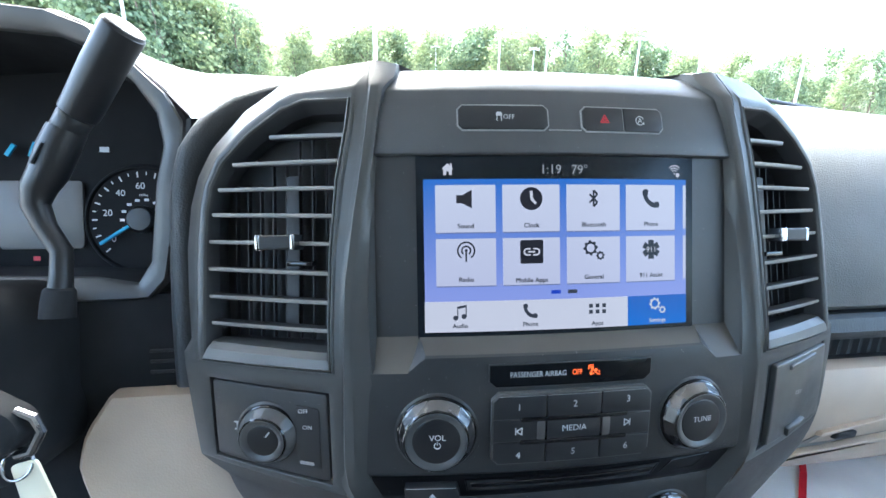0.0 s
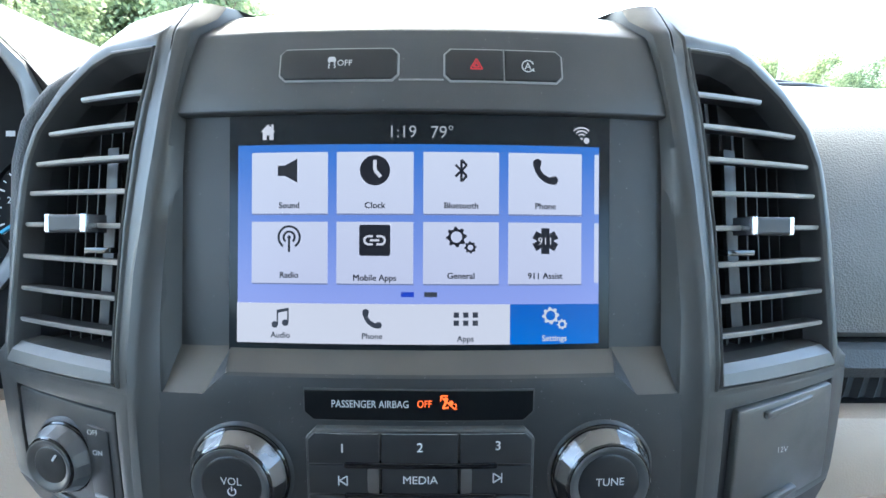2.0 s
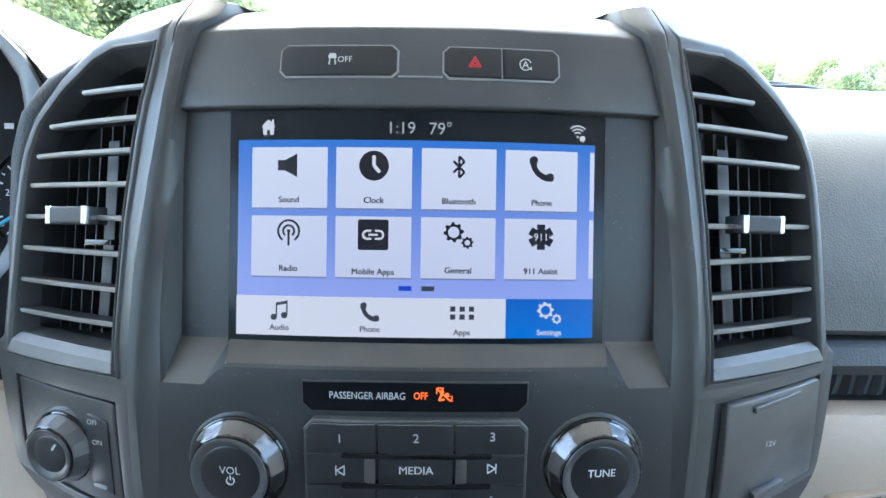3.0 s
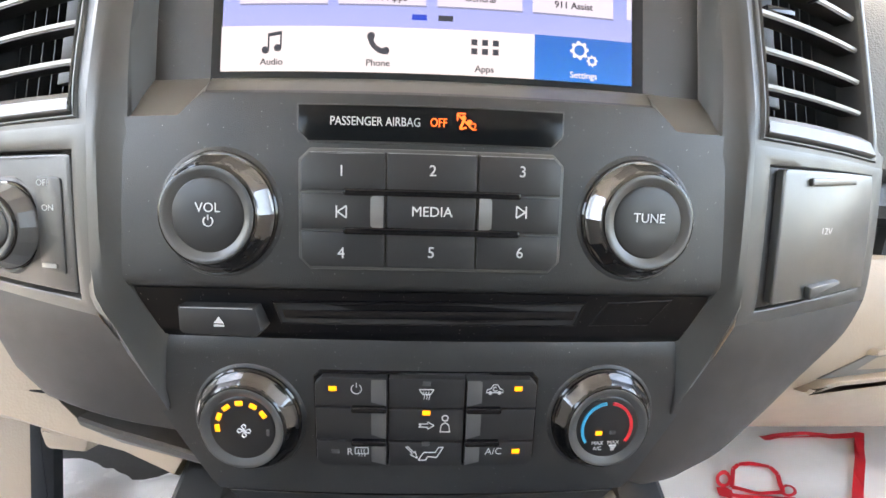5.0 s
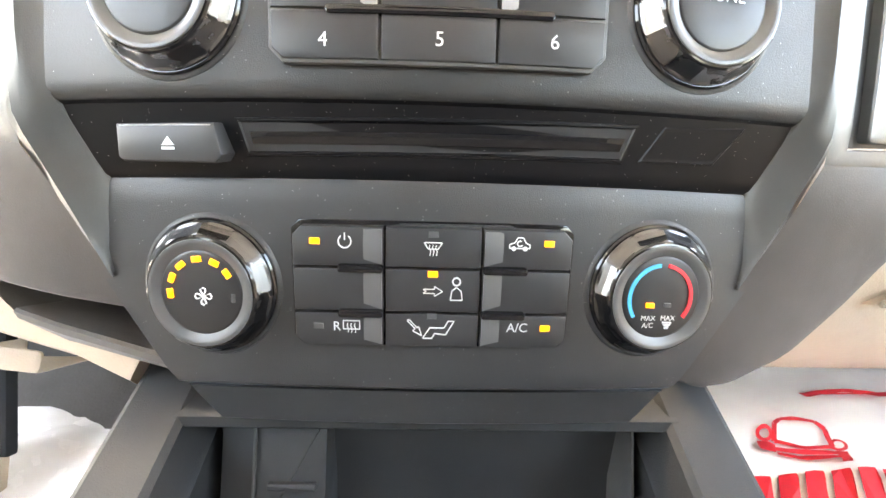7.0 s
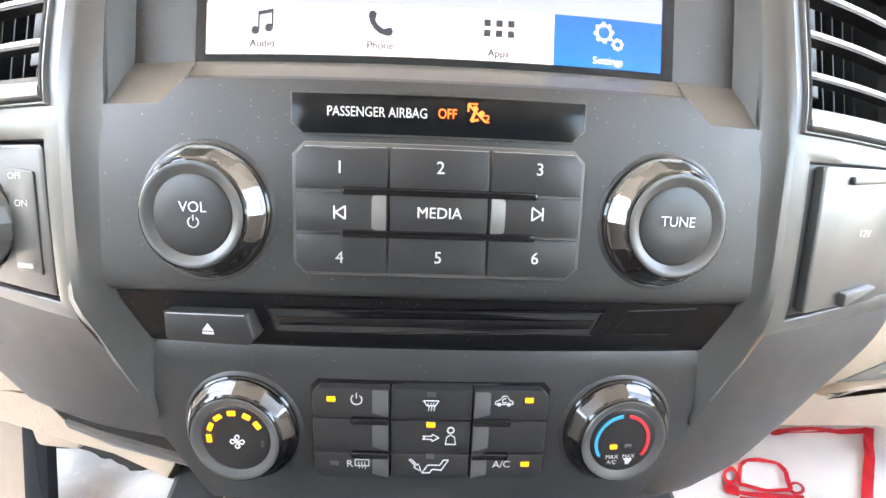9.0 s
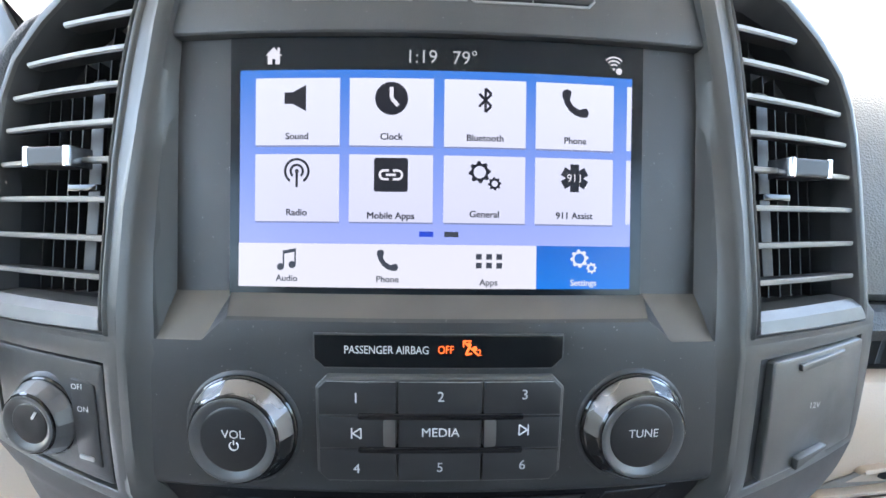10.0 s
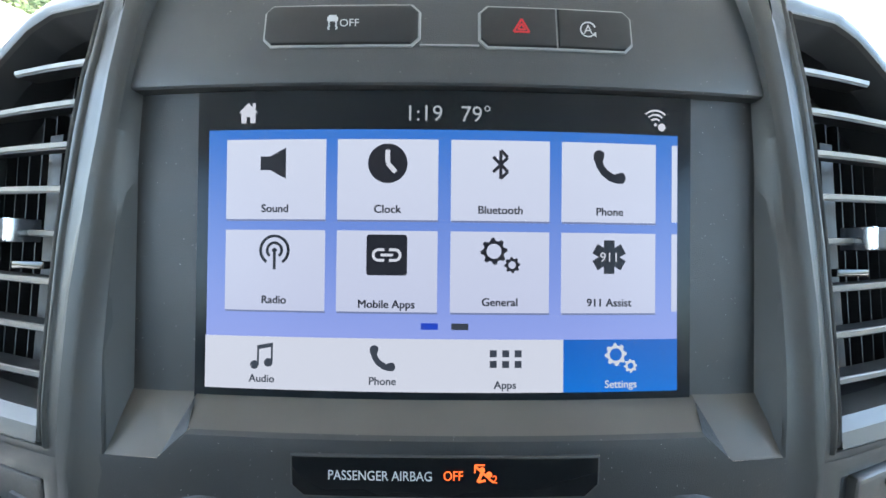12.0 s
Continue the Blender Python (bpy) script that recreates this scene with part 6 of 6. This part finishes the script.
part("grille", loft([[(x, y, z - 0.16 * max(0.0, abs(x) - 0.60)) for x in np.linspace(-0.95, 0.95, 27)] for y, z in ((0.655, 0.108), (0.662, 0.1215), (0.670, 0.1255), (0.685, 0.1235), (0.74, 0.105), (0.88, 0.098))]), M_DARK, cw)
wp = ground_thing("wiper", (0.5, 0.72, 0.10), "black windscreen wiper resting on the glass", "wiper")
part("arm", pipe([(0.42, 0.74, 0.128), (0.66, 0.72, 0.1310), (0.95, 0.70, 0.094)], [0.004, 0.004, 0.003], 10), M_DARK, wp)
part("blade", pipe([(0.46, 0.72, 0.126), (0.70, 0.705, 0.1245), (0.95, 0.69, 0.088)], [0.003, 0.004, 0.003], 10), M_BUTTON, wp)

M_BARK = plastic("grey-brown bark", (0.16, 0.12, 0.09), 0.9, 8, 0.8, 0.3)


def leaf_material(name, lo, hi):
    m, nt, ln, b = nodes_of(name)
    geo = nt.new("ShaderNodeNewGeometry")
    r = ramp(nt, ln, geo.outputs["Random Per Island"], [(0.0, lo), (1.0, hi)])
    ln.new(r.outputs["Color"], b.inputs["Base Color"])
    b.inputs["Roughness"].default_value = 0.6
    tr = nt.new("ShaderNodeBsdfTranslucent")
    mix = nt.new("ShaderNodeMixShader")
    mix.inputs["Fac"].default_value = 0.45
    ln.new(r.outputs["Color"], tr.inputs["Color"])
    ln.new(b.outputs["BSDF"], mix.inputs[1])
    ln.new(tr.outputs["BSDF"], mix.inputs[2])
    ln.new(mix.outputs["Shader"], nt["Material Output"].inputs["Surface"])
    return m


LEAVES = [leaf_material("green leaves", (0.11, 0.155, 0.085), (0.26, 0.32, 0.17)), leaf_material("bright green leaves", (0.13, 0.17, 0.08), (0.33, 0.37, 0.18))]


def tree(seed, height, spread, thin=False):
    rnd = random.Random(seed)
    th = Thing("tree", (0, 0, 0), "broad leafy green tree at the lot's edge" if not thin else "slender leafy green tree at the lot's edge", "tree", "trees behind the lot", "", straight, Matrix.Identity(4))
    bm = bmesh.new()
    limbs = [((0, 0, 0), (rnd.uniform(-0.2, 0.2), rnd.uniform(-0.2, 0.2), height * 0.55), 0.16), ((0, 0, height * 0.5), (rnd.uniform(-0.5, 0.5), rnd.uniform(-0.5, 0.5), height * 0.92), 0.08)]
    tips = []
    for i in range(12 if not thin else 8):
        z0 = height * rnd.uniform(0.06, 0.75)
        a = rnd.uniform(0, 6.28)
        l = spread * rnd.uniform(0.45, 1.0) * (1.15 - z0 / height * 0.7)
        tip = (l * math.cos(a), l * math.sin(a), z0 + height * rnd.uniform(0.05, 0.22))
        limbs.append(((0, 0, z0), tip, 0.06))
        tips.append(tip)
    tips += [limbs[1][1], (0, 0, height * 0.8), (rnd.uniform(-0.5, 0.5), 0, height * 0.6)]
    for a, b, r in limbs:
        a, b = Vector(a), Vector(b)
        d = (b - a).normalized()
        u = d.orthogonal().normalized()
        v = d.cross(u)
        rows = [[bm.verts.new(p + (u * math.cos(k * 1.047) + v * math.sin(k * 1.047)) * q) for k in range(6)] for p, q in ((a, r), ((a + b) / 2, r * 0.7), (b, r * 0.3))]
        for x, y in zip(rows, rows[1:]):
            for k in range(6):
                bm.faces.new((x[k], x[(k + 1) % 6], y[(k + 1) % 6], y[k]))
    part("trunk", bm, M_BARK, th)
    bm = bmesh.new()
    for tip in tips:
        for _ in range(340 if not thin else 220):
            c = Vector(tip) + Vector((rnd.gauss(0, spread * 0.22), rnd.gauss(0, spread * 0.22), rnd.gauss(0, height * 0.055)))
            u = Vector((rnd.gauss(0, 1), rnd.gauss(0, 1), rnd.gauss(0, 1))).normalized()
            v = u.orthogonal().normalized()
            k = rnd.uniform(0.08, 0.21)
            w = u.cross(v)
            bm.faces.new([bm.verts.new(c + (v * p + w * q) * k) for p, q in ((-1, 0), (0, -0.6), (1, 0), (0, 0.6))])
    part("crown", bm, LEAVES[seed % 2], th, "", False)
    return th.ob


kinds = [tree(11, 10.0, 3.0), tree(12, 10.0, 3.4), tree(13, 10.0, 2.6), tree(14, 10.0, 1.8, True)]
rnd = random.Random(5)
CREST = [(60, 5.0), (48, 5.8), (40, 6.6), (36, 7.6), (31, 8.2), (25, 9.4), (16, 9.8), (10, 9.4), (3, 8.8), (-5, 9.2), (-11, 9.2), (-15, 11.0), (-19, 14.0), (-26, 16.0), (-38, 15.0), (-60, 13.0)]
spots = []
for i in range(96):
    az = -58 + i * 1.22 + rnd.uniform(-0.5, 0.5)
    d = (52 if az > -13 else 38) + rnd.uniform(-4, 7)
    top = 1.4 + d * math.tan(radians(lerp_table(CREST, az) + rnd.choice((-2.8, -1.8, -0.9, -0.2, 0.4, 1.0))))
    spots.append((d * math.sin(radians(az)), d * math.cos(radians(az)), rnd.choice((0, 1, 2, 2, 3)), top / 10.4))
for i in range(80):
    az = -58 + i * 1.46 + rnd.uniform(-0.5, 0.5)
    d = 64 + rnd.uniform(-4, 6)
    spots.append((d * math.sin(radians(az)), d * math.cos(radians(az)), rnd.choice((0, 1, 1, 2)), (1.4 + d * math.tan(radians(lerp_table(CREST, az) * 0.72 + rnd.uniform(-0.8, 0.6)))) / 10.4))
first = set()
for x, y, k, sc in spots:
    m = Matrix.Translation((x, y, 0)) @ Matrix.Rotation(rnd.uniform(0, 6.28), 4, "Z") @ Matrix.Scale(sc, 4)
    if k not in first:
        first.add(k)
        kinds[k].matrix_basis = m
    else:
        c = copy_thing(kinds[k], m)
        c.matrix_basis = m
M_POLE = plastic("pale galvanised steel", (0.62, 0.62, 0.60), 0.4, 30, 0.1, 0.1)


def lamp_post(x, y, h, r):
    th = Thing("lamp_post", (x, y, 0), "pale steel lot lamp post", "lamp post", "lamp posts", "", straight, Matrix.Identity(4))
    part("pole", pipe([(x, y, 0.6), (x, y, h * 0.5), (x, y, h)], [r, r * 0.85, r * 0.65], 12), M_POLE, th)
    part("base", pipe([(x, y, 0.0), (x, y, 0.62)], [r * 2.4, r * 2.4], 12), M_ASPHALT, th, "concrete base")
    part("head", pipe([(x - 0.5, y, h - 0.05), (x, y, h + 0.05), (x + 0.5, y, h - 0.05)], [0.09, 0.07, 0.09], 8), M_POLE, th)


for az, d, h, r in ((-1.1, 30, 12.0, 0.14), (13.6, 44, 8.2, 0.10), (19.1, 44, 8.2, 0.10), (17.6, 48, 7.6, 0.07), (29.0, 43, 7.6, 0.10), (35.2, 42, 7.6, 0.11), (44.0, 42, 6.6, 0.10), (-26.1, 30, 9.0, 0.10), (6.1, 47, 7.6, 0.07)):
    lamp_post(d * math.sin(radians(az)), d * math.cos(radians(az)), h, r)
